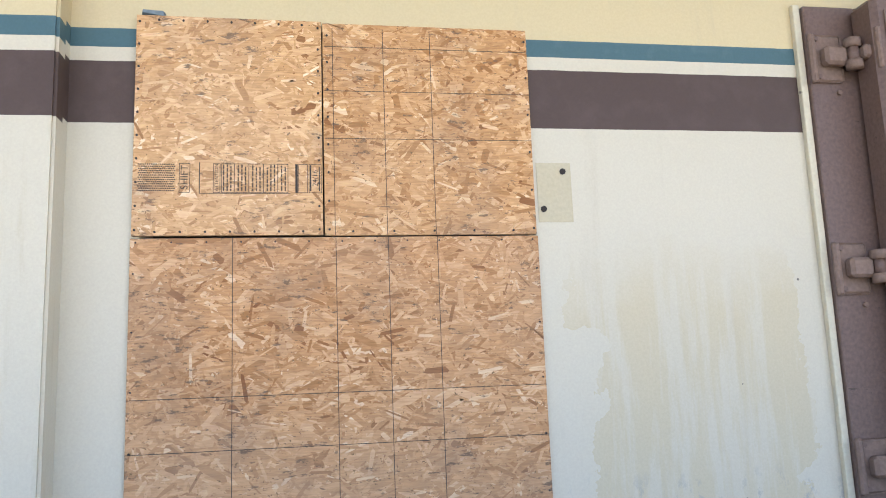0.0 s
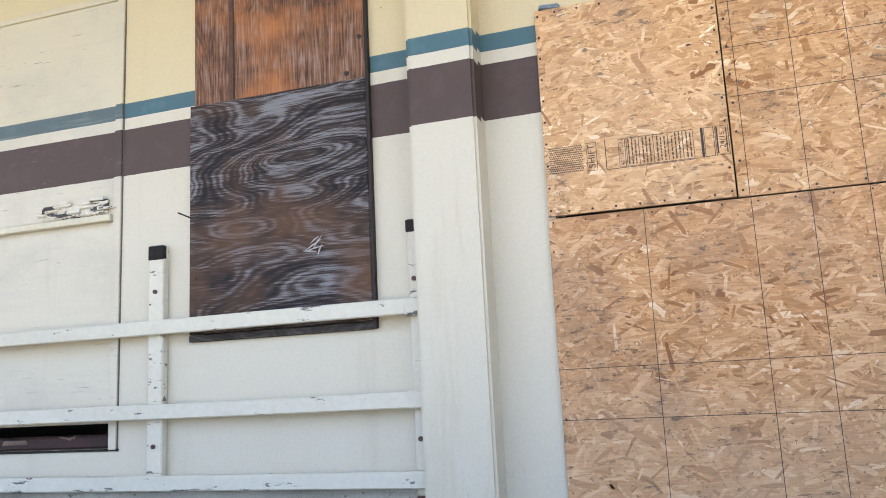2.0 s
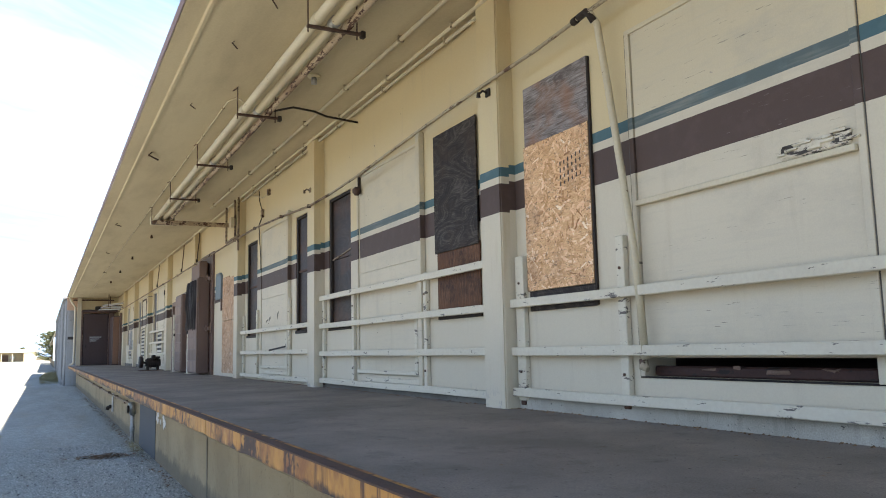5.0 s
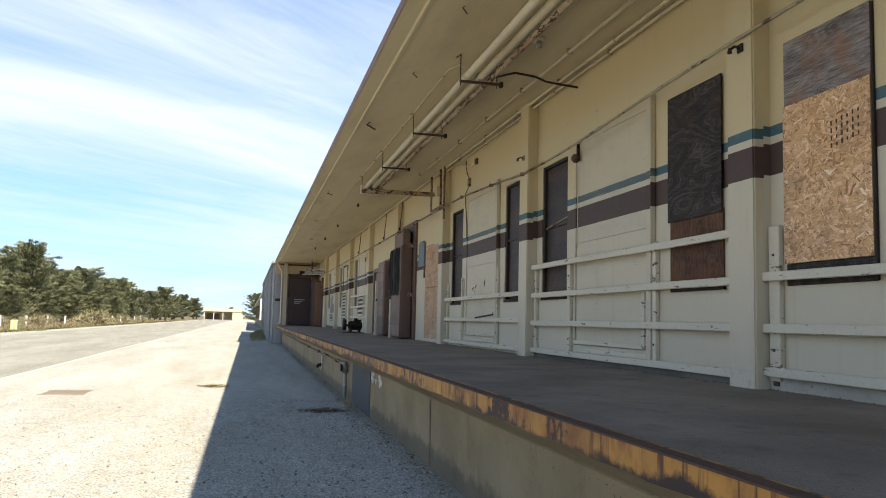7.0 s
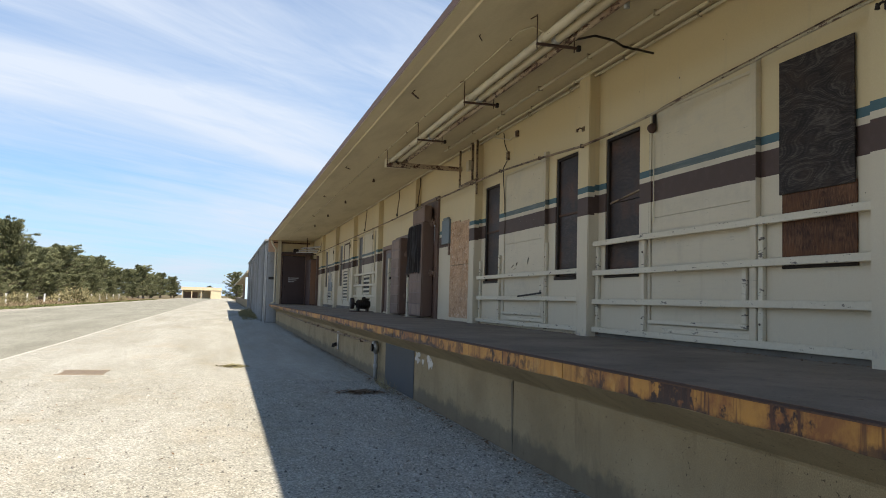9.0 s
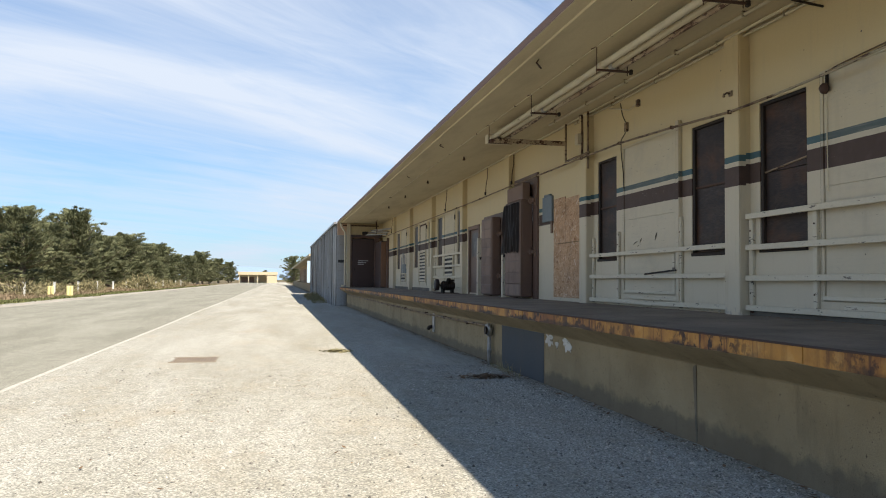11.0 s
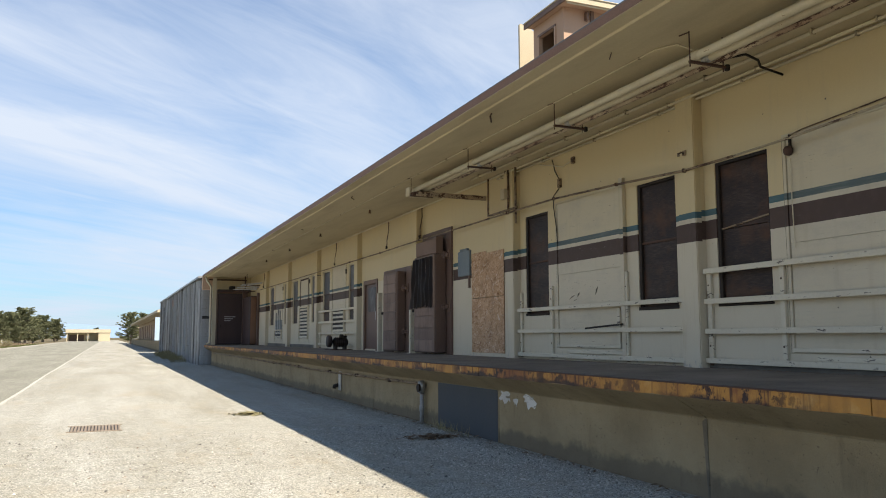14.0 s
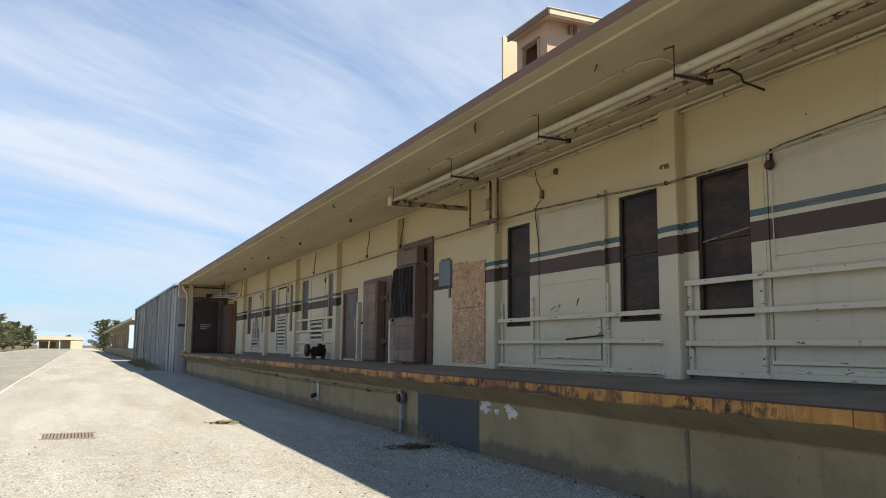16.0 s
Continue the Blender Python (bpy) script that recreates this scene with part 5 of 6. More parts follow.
part("elbow", tube([(-4.93, PF - 0.025, 3.88), (-4.84, PF - 0.028, 3.888), (-4.812, PF - 0.02, 3.86), (-4.80, PF + 0.005, 3.81)], 0.027, 10), M_IRON, t, smooth=True)
part("tee", tube([(-5.0, PF - 0.025, 3.872), (-4.95, PF - 0.025, 3.877)], 0.028, 10), M_IRON, t)


pipe_run("wall_wire", [(-9.80, WY - 0.02, 3.60), (-9.79, WY - 0.02, 3.73), (-9.6, WY - 0.02, 3.76), (-8.5, WY - 0.02, 3.83), (-7.4, WY - 0.02, 3.885), (-6.5, WY - 0.02, 3.93)], 0.008, M_DULL, "thin cable rising along the wall from the bell", (), 6)

# hooks, boxes and wires on the wall
def wall_lamp(x, y, z, label, mat=M_IRON):
    t = thing("wall_fitting", (x, y, z), label, "light fitting")
    part("bracket", box(x - 0.035, x + 0.035, y - 0.02, y + 0.001, z - 0.035, z + 0.035, 0.006), mat, t)
    part("arm", tube([(x, y - 0.02, z), (x, y - 0.06, z + 0.01), (x - 0.02, y - 0.09, z - 0.02)], 0.011, 8), mat, t, smooth=True)
    part("cup", tube([(x - 0.02, y - 0.09, z + 0.0), (x - 0.02, y - 0.09, z - 0.045)], [0.012, 0.020], 10), mat, t, smooth=True)


wall_lamp(-6.27, PF, 3.74, "small black lamp bracket on a pier")
wall_lamp(-11.40, PF, 3.86, "small dull lamp bracket on a pier", M_DULL)
t = thing("bell_fitting", (-9.79, WY, 3.56), "rusty round bell hung under the conduit", "bell")
part("gong", tube([(-9.79, WY - 0.03, 3.55), (-9.79, WY - 0.07, 3.55), (-9.79, WY - 0.10, 3.55)], [0.058, 0.055, 0.025], 14), M_RUST, t, smooth=True)
part("bracket", box(-9.80, -9.78, WY - 0.035, WY + 0.001, 3.52, 3.74, 0.004), M_IRON, t)
part("cord", tube([(-9.79, WY - 0.02, 3.47), (-9.80, WY - 0.015, 3.0), (-9.79, WY - 0.015, 2.45)], 0.006, 5), M_PIPE, t)
t = thing("junction_boxes", (-14.4, WY, 4.1), "two small dark boxes with looped wires on the wall", "junction box")
part("box", box(-14.35, -14.27, WY - 0.05, WY + 0.001, 4.33, 4.44, 0.006), M_DULL, t)
part("box", box(-14.79, -14.71, WY - 0.05, WY + 0.001, 4.0, 4.15, 0.006), M_DULL, t)
part("wire", tube([(-14.36, WY - 0.03, 4.38), (-14.6, WY - 0.05, 4.33), (-14.95, WY - 0.05, 4.42), (-15.3, WY - 0.08, 4.5)], 0.011, 6), M_PIPE, t)
part("wire", tube([(-14.95, WY - 0.04, 4.52), (-14.85, WY - 0.05, 4.3), (-14.75, WY - 0.04, 4.16)], 0.008, 6), M_IRON, t)
part("wire", tube([(-14.75, WY - 0.04, 3.98), (-14.9, WY - 0.05, 3.88), (-14.95, WY - 0.03, 3.7), (-14.88, WY - 0.02, 3.3), (-14.86, WY - 0.02, 3.05)], 0.008, 6), M_IRON, t)
t = thing("paint_scuffs", (-14.2, WY, 2.1), "dark scuffs and scratches on a cream door", "scuff marks")
for x, z, dx, dz, r in ((-14.55, 2.08, 0.16, 0.06, 0.007), (-14.30, 2.11, 0.06, 0.07, 0.009), (-13.78, 2.12, 0.07, 0.13, 0.009), (-14.42, 2.05, 0.10, 0.02, 0.006)):
    part("scuff", tube([(x, WY + 0.004, z), (x + dx * 0.5, WY + 0.001, z + dz * 0.6), (x + dx, WY + 0.004, z + dz)], [0.002, r, 0.002], 5), M_SHADOW_SCUFF, t)
t = thing("conduit_stack", (-16.3, 3.3, 4.2), "vertical conduits and a switch box by the pier", "conduit")
for x, z0, z1 in ((-17.2, 3.83, 4.585), (-16.35, 3.80, 4.60), (-16.05, 3.55, 4.60)):
    part("conduit", tube([(x, 3.24, z0), (x, 3.24, z1)], 0.022, 8), M_DULL, t, smooth=True)
part("cross_conduit", tube([(-17.2, 3.24, 3.84), (-16.0, 3.24, 3.84)], 0.024, 8), M_DULL, t, smooth=True)
part("switch_box", box(-16.52, -16.36, 3.16, 3.28, 4.05, 4.25, 0.008), M_PIPE, t)
for x in (-21.1, -23.6, -29.0, -42.2):
    t = thing("drop_wire", (x, WY, 4.2), "dark drop wire down to the conduit", "wire", "drop wires")
    part("wire", tube([(x, 3.35, 4.6), (x + 0.06, 3.33, 4.35), (x - 0.05, 3.32, 4.1), (x, 3.30, 3.87)], 0.013, 6), M_RUST, t)
    part("clip", box(x - 0.03, x + 0.03, 3.27, 3.31, 3.85, 3.93, 0.004), M_IRON, t)

# canopy light and loose tags of metal
t = thing("canopy_light", (-8.84, 2.52, 4.56), "bare lamp holder under the canopy", "light fitting")
part("rose", tube([(-8.84, 2.52, SOFF), (-8.84, 2.52, SOFF - 0.025)], [0.075, 0.07], 14), M_PIPE, t, smooth=True)
part("holder", tube([(-8.84, 2.52, SOFF - 0.025), (-8.84, 2.52, SOFF - 0.10)], [0.028, 0.034], 10), M_STEEL, t, smooth=True)
for x, y, s in ((-13.1, 1.29, 1.0), (-20.3, 1.35, 0.8), (-8.2, 1.5, 0.5), (-26.0, 1.5, 0.6), (-10.4, 1.45, 0.5), (-7.1, 1.62, 0.5), (-32, 1.8, 0.7)):
    t = thing("loose_metal_tag", (x, y, SOFF), "bent scrap of metal hanging from the canopy", "metal scrap", "canopy scraps")
    part("tag", tube([(x, y, SOFF), (x + 0.06 * s, y - 0.05 * s, SOFF - 0.06 * s), (x - 0.25 * s, y + 0.12 * s, SOFF - 0.05 * s)], 0.014 * s, 5), M_RUST, t)
for x in (-22.0, -27.0, -31.5, -36.0):
    single("sprinkler_head", tube([(x, 2.3, SOFF), (x, 2.3, SOFF - 0.09)], [0.02, 0.035], 8), M_RUST, "small sprinkler head under the canopy", "sprinkler")

# pipe and valve on the dock front
t = pipe_run("dock_pipe", [(-46, 1.44, 0.66), (-30, 1.43, 0.64), (-22, 1.43, 0.62), (-16.4, 1.42, 0.66), (-16.05, 1.41, 0.64)], 0.022, M_DULL, "rust stained pipe run along the dock front", [(x, 1.435, 0.635) for x in (-17.9, -20.1, -22.4, -25.8, -29.5)], 10, M_RUST)
t = pipe_run("stand_pipe", [(-16.1, 1.40, -0.02), (-16.1, 1.40, 0.60)], 0.035, M_SIDING, "galvanised stand pipe with a valve by the grey block")
part("valve", tube([(-16.1, 1.40, 0.52), (-16.04, 1.38, 0.62), (-16.08, 1.38, 0.70)], 0.06, 10), M_STEEL, t, smooth=True)
part("wheel", tube([(-16.04, 1.30, 0.6), (-16.04, 1.33, 0.6)], 0.07, 12), M_IRON, t)
part("wrap", tube([(-16.1, 1.40, 0.2), (-16.1, 1.40, 0.30)], 0.042, 10), M_SIDING, t, smooth=True)
t = thing("wall_tap", (-21.6, 1.45, 0.3), "rusted tap box on the dock front", "tap")
part("backplate", box(-21.62, -21.42, 1.44, 1.472, 0.22, 0.66, 0.006), M_STEEL, t)
part("spout", tube([(-21.62, 1.44, 0.34), (-21.66, 1.36, 0.32), (-21.66, 1.35, 0.26)], 0.045, 8), M_IRON, t, smooth=True)
for x, z, w, seed in ((-13.10, 0.672, 0.27, 3), (-12.42, 0.655, 0.27, 4), (-12.80, 0.62, 0.10, 5)):
    rnd = random.Random(seed)
    bm = bmesh.new()
    ring = []
    for k in range(18):
        a = 2 * math.pi * k / 18
        r = w * 0.72 * rnd.uniform(0.45, 1.1)
        ring.append(bm.verts.new((x + r * math.cos(a), 1.467, z + 0.38 * r * math.sin(a) - (rnd.uniform(0, 0.08) if math.sin(a) < -0.3 else 0))))
    bm.faces.new(ring)
    for v in bm.verts:
        v.co.y = 1.4655
    bmesh.ops.recalc_face_normals(bm, faces=bm.faces)
    lip = bmesh.ops.extrude_face_region(bm, geom=bm.faces[:])["geom"]
    bmesh.ops.translate(bm, verts=[q for q in lip if isinstance(q, bmesh.types.BMVert)], vec=(0, 0.008, 0))
    bmesh.ops.recalc_face_normals(bm, faces=bm.faces)
    single("paint_splash", bm, M_SPLASH, "splash of white paint on the dock front", "paint splash")
single("crack_repair", box(-9.125, -9.085, 1.463, 1.4705, 0.02, 0.70, 0.002, None, 0.03), aged_concrete("crack_fill", (0.10, 0.078, 0.052), (0.25, 0.215, 0.155), (0.05, 0.04, 0.028)), "rough mortar over a joint in the dock front", "repair")

# motor left on the dock
t = thing("electric_motor", (-27.1, 2.75, 1.07), "black dirty motor with a flywheel standing on the dock", "motor")
part("housing", tube([(-27.1, 2.52, 1.35), (-27.1, 2.58, 1.35), (-27.1, 2.98, 1.35), (-27.1, 3.04, 1.35)], [0.12, 0.165, 0.165, 0.12], 16), M_IRON, t, smooth=True)
for k in range(6):
    part("rib", tube([(-27.1, 2.60 + 0.07 * k, 1.35), (-27.1, 2.62 + 0.07 * k, 1.35)], 0.18, 16), M_BLACK, t)
part("shaft", tube([(-27.1, 2.36, 1.37), (-27.1, 2.54, 1.35)], 0.045, 10), M_IRON, t, smooth=True)
part("flywheel", tube([(-27.1, 2.30, 1.38), (-27.1, 2.32, 1.38), (-27.1, 2.42, 1.38), (-27.1, 2.44, 1.38)], [0.19, 0.215, 0.215, 0.19], 20), M_BLACK, t, smooth=True)
part("cylinder", tube([(-26.98, 2.78, 1.50), (-26.94, 2.78, 1.60), (-26.94, 2.78, 1.63)], [0.085, 0.075, 0.05], 12), M_IRON, t, smooth=True)
part("terminal_box", box(-27.22, -27.04, 2.86, 3.02, 1.51, 1.58, 0.01), M_IRON, t)
for y in (2.60, 2.94):
    part("foot", box(-27.26, -26.94, y - 0.04, y + 0.04, 1.08, 1.24, 0.008), M_IRON, t)
part("base", box(-27.45, -26.7, 2.30, 3.12, 1.055, 1.095, 0.005), M_RUST, t)

t.location.y += 0.22
t.scale = (0.86, 0.86, 0.86)

# ---- end of the dock ----
t = thing("end_cold_door", (END, 2.3, DECK), "large brown double cold store door with a faded notice", "door")
part("leaf", box(END + 0.004, END + 0.14, 1.72, 2.95, DECK + 0.01, 3.78, 0.015), M_BROWN_SHADED, t)
part("post", box(END + 0.004, END + 0.26, 2.96, 3.22, DECK, 3.85, 0.012), M_BROWN, t)
part("leaf", box(END + 0.3, END + 2.6, 3.00, 3.32, DECK + 0.01, 3.54, 0.015), M_BROWN_SHADED, t)
part("edge_board", box(END + 2.602, END + 2.63, 3.02, 3.30, DECK + 0.05, 3.50, 0.006), M_FASCIA, t)
part("head", box(END + 0.002, END + 0.1, 1.66, 3.3, 3.80, 3.95, 0.01), M_FASCIA, t)
part("handle", box(END + 0.14, END + 0.2, 1.82, 1.9, 2.0, 2.12, 0.006), M_IRON, t)
for k in range(3):
    part("notice_bar", box(END + 0.141, END + 0.146, 2.05, 2.62 - 0.12 * k, 2.52 - k * 0.10, 2.57 - k * 0.10), M_SIDING, t)
part("lintel", box(END + 0.004, END + 0.30, 1.66, 3.38, 3.86, 3.98, 0.01), M_BROWN_SHADED, t)
part("lintel_box", box(END + 0.004, END + 0.35, 2.28, 2.55, 3.985, 4.16, 0.01), M_IRON, t)
part("inner_post", box(END + 0.004, END + 0.18, 1.62, 1.70, DECK, 3.95, 0.008), M_BROWN, t)
part("end_stile", box(END + 2.66, END + 2.86, 3.30, 3.41, DECK, 3.70, 0.01), M_BROWN, t)
t = thing("end_beam", (END, 2.2, 4.4), "dark beam and stacked laths at the end of the canopy", "beam")
part("beam", box(END + 0.03, END + 0.12, 1.2, 3.2, 4.46, 4.53, 0.006), M_RUST, t)
rnd = random.Random(41)
for k in range(9):
    x, z, tw = END + 1.4 + 0.22 * k, 3.84 + 0.035 * k, rnd.uniform(-0.3, 0.3)
    part("lath", tube([(x - 0.5 - tw, 2.35 + 0.03 * k, z + rnd.uniform(-0.04, 0.14)), (x + 0.4 + tw, 3.36, z + rnd.uniform(-0.02, 0.05))], 0.022, 6), M_STEEL if k % 3 else M_RUST, t)
part("bracket", tube([(END + 2.9, 2.75, 3.98), (END + 2.9, 2.75, SOFF)], 0.018, 6), M_RUST, t)
part("bracket", box(END + 1.2, END + 1.26, 2.9, 2.96, 3.86, SOFF, 0.003), M_RUST, t)
pipe_run("downpipe", [(END + 0.25, 1.05, 4.62), (END + 0.25, 1.12, 4.4), (END + 0.25, 1.32, 4.1), (END + 0.25, 1.32, 1.2), (END + 0.25, 1.15, 1.12)], 0.055, M_TRIM, "cream downpipe at the end of the dock")
single("end_pier", box(END - 0.02, END + 0.16, 1.42, 1.62, DECK, 4.62, 0.01), M_TRIM, "cream post at the end of the dock", "post")

# ---- metal clad shed beyond the dock ----
shed = thing("metal_shed", (-63, 3.5, 0), "weathered grey metal clad shed with vertical panels", "shed")
part("core", box(-81, -47.6, 0.97, 9.0, -0.02, 4.60), M_SIDING, shed)
rnd = random.Random(8)
x = -81.0
while x < -47.7:
    w = min(rnd.choice((0.9, 1.1, 1.3, 0.7)), -47.6 - x)
    part("panel", box(x + 0.02, x + w - 0.02, 0.90 - rnd.uniform(0, 0.05), 0.972, -0.02, 4.60 - rnd.uniform(0, 0.05), 0.01), M_CLAD, shed)
    if rnd.random() < 0.45:
        part("batten", box(x - 0.04, x + 0.05, 0.80, 0.972, -0.02, 4.62, 0.008), M_SIDING if rnd.random() < 0.4 else M_CLAD, shed)
    x += w
for k in range(8):
    z = 0.5 + k * 0.5
    part("end_panel", box(-47.60, -47.56, 1.0, 1.5, z - 0.48, z, 0.006), M_SIDING, shed)
part("rust_sheet", box(-66.6, -64.9, 0.82, 0.90, 3.75, 4.25, 0.01, None, 0.03), M_FASCIA, shed, "rusted square of sheet metal")
part("slit_window", box(-75.6, -74.6, 0.80, 0.90, 2.05, 4.0, 0.01), M_DARK, shed, "dark slit window")
part("roof", prism([(0.75, 4.62), (0.75, 4.72), (9.2, 5.76), (9.2, 5.62)], -81.2, -47.4), M_STEEL, shed)
part("end_vent", box(-47.56, -47.5, 1.02, 1.4, 2.45, 2.6, 0.004), M_DARK, shed)

# ---- next warehouse in the row ----
far = thing("far_warehouse", (-115, 4, 0), "tan warehouse with a canopy further down the road", "warehouse")
part("wall", box(-186, -88, 2.6, 16, 0, 4.0), M_TAN, far)
part("canopy", prism([(0.9, 3.95), (0.9, 4.2), (9, 5.6), (16, 5.2), (16, 4.0)], -186, -87.5), M_LIP, far)
part("dock", box(-186, -88, 1.2, 2.6, 0, 1.05), M_DOCK, far)
for k in range(13):
    x = -184 + k * 7.2
    part("door", box(x, x + 2.6, 2.54, 2.61, 1.1, 3.4), M_FASCIA, far)
part("end_sheet", box(-87.5, -87.3, 0.72, 2.9, 1.15, 3.45), M_PALEBLUE, far, "pale blue end sheet")
t = thing("far_annex", (-206, 2, 0), "low cream annex with a flat roof", "building")
part("wall", box(-214, -198, 1.5, 8, 0, 3.6), M_SIDING, t)
part("roof", box(-215, -197, 0.6, 9, 3.6, 3.9), M_LIP, t)
part("door", box(-208, -206, 1.44, 1.52, 0, 2.4), M_FASCIA, t)

t = thing("far_building", (-333, -10, 0), "low cream building with a deep porch at the road's end", "building")
part("roof", box(-345, -325, -17.7, -2.4, 3.2, 4.4), M_CREAM, t)
part("wall", box(-342, -330, -17.2, -6.6, 0, 3.2), M_CREAM, t)
part("end_wall", box(-342, -325.2, -6.6, -2.6, 0, 3.2), M_CREAM, t)
part("sign", box(-329.95, -329.8, -11, -9.6, 1.0, 2.1), M_WHITE, t)
part("shutter", box(-329.98, -329.9, -16.6, -11.6, 0.1, 2.4), M_BROWN_LT, t)
for k in range(3):
    part("post", box(-325.6, -325.3, -17.3 + k * 3.5, -17.0 + k * 3.5, 0, 3.2), M_CREAM, t)

# roof vent house
t = thing("roof_vent_house", (-17.3, 5.5, 5.9), "salmon roof vent house with a dark opening and a sunlit fin", "vent house")
holes = [(-17.42, -16.80, 7.18, 7.80)]
part("front", pierced_wall(-17.60, -16.52, 5.9, 8.09, 4.60, 0.08, holes), M_PINK, t)
part("side", box(-16.52, -16.44, 4.60, 6.6, 5.9, 8.09), M_PINK, t)
part("side", box(-17.68, -17.60, 4.60, 6.6, 5.9, 8.09), M_PINK, t)
part("back", box(-17.60, -16.52, 6.52, 6.6, 5.9, 8.09), M_PINK, t)
part("inner", box(-17.58, -16.64, 5.2, 5.25, 5.9, 8.0), M_DARK, t)
part("soffit", box(-17.74, -16.18, 4.48, 6.86, 8.092, 8.11, 0.004), M_PINK, t)
# fascia colours hold the lighting: brown for shaded front, cream for sunny side
part("fascia", box(-17.80, -16.12, 4.42, 4.455, 8.07, 8.18, 0.006), M_BROWN_LT, t, "front fascia coloured brown for its shade")
part("fascia", box(-16.15, -16.12, 4.457, 6.92, 8.07, 8.18, 0.006), M_CREAM, t)
part("roof", box(-17.82, -16.10, 4.40, 6.95, 8.182, 8.21, 0.012), M_CREAM, t)
part("gutter_strip", box(-16.178, -16.152, 4.50, 6.9, 8.04, 8.09, 0.004), M_CREAM, t)
part("batten", box(-16.44, -16.41, 5.22, 5.30, 5.9, 8.09), M_BROWN_LT, t)
part("brace", box(-16.44, -16.34, 5.08, 5.14, 7.86, 8.04, 0.006), M_BROWN_LT, t)
part("corner_trim", box(-16.52, -16.434, 4.585, 4.60, 5.9, 8.09), M_PINK, t)
part("window_frame", box(-17.47, -16.75, 4.575, 4.60, 7.80, 7.85), M_BROWN_LT, t)
part("window_frame", box(-16.80, -16.75, 4.575, 4.60, 7.16, 7.80), M_PINK, t)
part("window_frame", box(-17.47, -17.42, 4.575, 4.60, 7.16, 7.80), M_PINK, t)
part("fin", prism([(5.45, 5.8), (5.45, 8.35), (5.10, 8.46), (4.90, 8.55), (4.80, 8.58), (4.76, 8.56), (4.76, 5.8)], -18.66, -18.60), M_CREAM, t, "sunlit cream fin")

# ---- on the ground ----
t = thing("drain_grate", (-17.5, -3.75, 0), "rusty slotted drain grate set in the apron", "drain")
# flat dark plate paints the shade below the bars
part("pit", box(-17.88, -17.02, -4.12, -3.38, -0.002, 0.003), M_DARK, t)
for k in range(15):
    y = -4.10 + k * 0.05
    part("bar", box(-17.86, -17.04, y, y + 0.031, 0.003, 0.014), M_GRATE, t)
for x in (-17.92, -17.04):
    part("rim", box(x, x + 0.06, -4.16, -3.34, 0.001, 0.010, 0.003), M_GRATE, t)


def litter_heap(name, cx, cy, sx, sy, n, seed, label, mat, size=(0.03, 0.09), h=0.05):
    rnd = random.Random(seed)
    bm = bmesh.new()
    for k in range(n):
        x, y = rnd.gauss(cx, sx), rnd.gauss(cy, sy)
        d = math.exp(-((x - cx) / sx) ** 2 - ((y - cy) / sy) ** 2)
        z = 0.006 + rnd.random() * h * d
        s, t = rnd.uniform(*size), rnd.uniform(0, 6.28)
        a = Vector((math.cos(t), math.sin(t), rnd.uniform(-0.3, 0.3))) * s
        b = Vector((-math.sin(t), math.cos(t), rnd.uniform(-0.3, 0.3))) * s * 0.35
        c = Vector((x, y, z + 0.01))
        bm.faces.new([bm.verts.new(c + q) for q in (-a, b, a, -b)])
    return single(name, bm, mat, label, "litter", "stuff")


litter_heap("leaf_heap", -18.85, -1.08, 0.12, 0.13, 260, 1, "small heap of dry twigs and leaves", M_BUSH)
litter_heap("weed_strip", -14.2, 0.85, 0.14, 0.20, 170, 2, "strip of dead weeds and silt on the apron", M_LITTER, h=0.03)
litter_heap("scattered_leaves", -11, -2.5, 5.0, 1.9, 260, 3, "scattered dry leaves on the apron", M_LITTER, (0.012, 0.035), 0.01)
litter_heap("wall_weeds", -22, 1.35, 9, 0.05, 700, 4, "dry weeds along the foot of the dock", M_LITTER, (0.02, 0.05), 0.06)
rnd = random.Random(23)
bm = bmesh.new()
for k in range(70):
    x, y, hh = rnd.gauss(-14.9, 0.42), 1.40 - abs(rnd.gauss(0, 0.09)), rnd.uniform(0.06, 0.24)
    lean_x, lean_y = rnd.gauss(0, 0.07), rnd.gauss(-0.03, 0.05)
    bm.faces.new([bm.verts.new(v) for v in ((x - 0.006, y, 0.0), (x + 0.006, y + 0.004, 0.0), (x + lean_x, y + lean_y, hh))])
single("dead_stalks", bm, M_BUSH, "thin dead grass stalks at the dock foot", "grass", "stuff")
t = thing("paper_scrap", (-10.44, -4.96, 0), "crumpled scrap of white paper on the apron", "paper")
bm = rough_sheet(-10.52, -10.38, -4.99, -4.93, 0.012, 5, 3, 0.02)
part("scrap", bm, M_WHITE, t)
rnd = random.Random(12)
verts, faces = [], []
for k in range(24000):
    x, y = -2.6 - 13.5 * rnd.random() ** 1.35, rnd.uniform(-5.6, 1.45)
    if rnd.random() < 0.55:
        y = 1.45 - abs(rnd.gauss(0, 1.2))
    s = rnd.uniform(0.004, 0.012) if rnd.random() < 0.93 else rnd.uniform(0.012, 0.022)
    a = rnd.uniform(0, 6.28)
    ca, sa = math.cos(a) * s, math.sin(a) * s
    i = len(verts)
    for u, v, w in ((1, 0, 0), (-0.5, 0.9, 0), (-0.6, -0.8, 0), (0.3, 0.25, 0.85), (-0.35, -0.1, 0.75)):
        verts.append((x + u * ca - v * sa, y + u * sa + v * ca, s * w))
    faces += [(i, i + 1, i + 3), (i + 1, i + 4, i + 3), (i + 1, i + 2, i + 4), (i + 2, i, i + 3), (i + 2, i + 3, i + 4)]
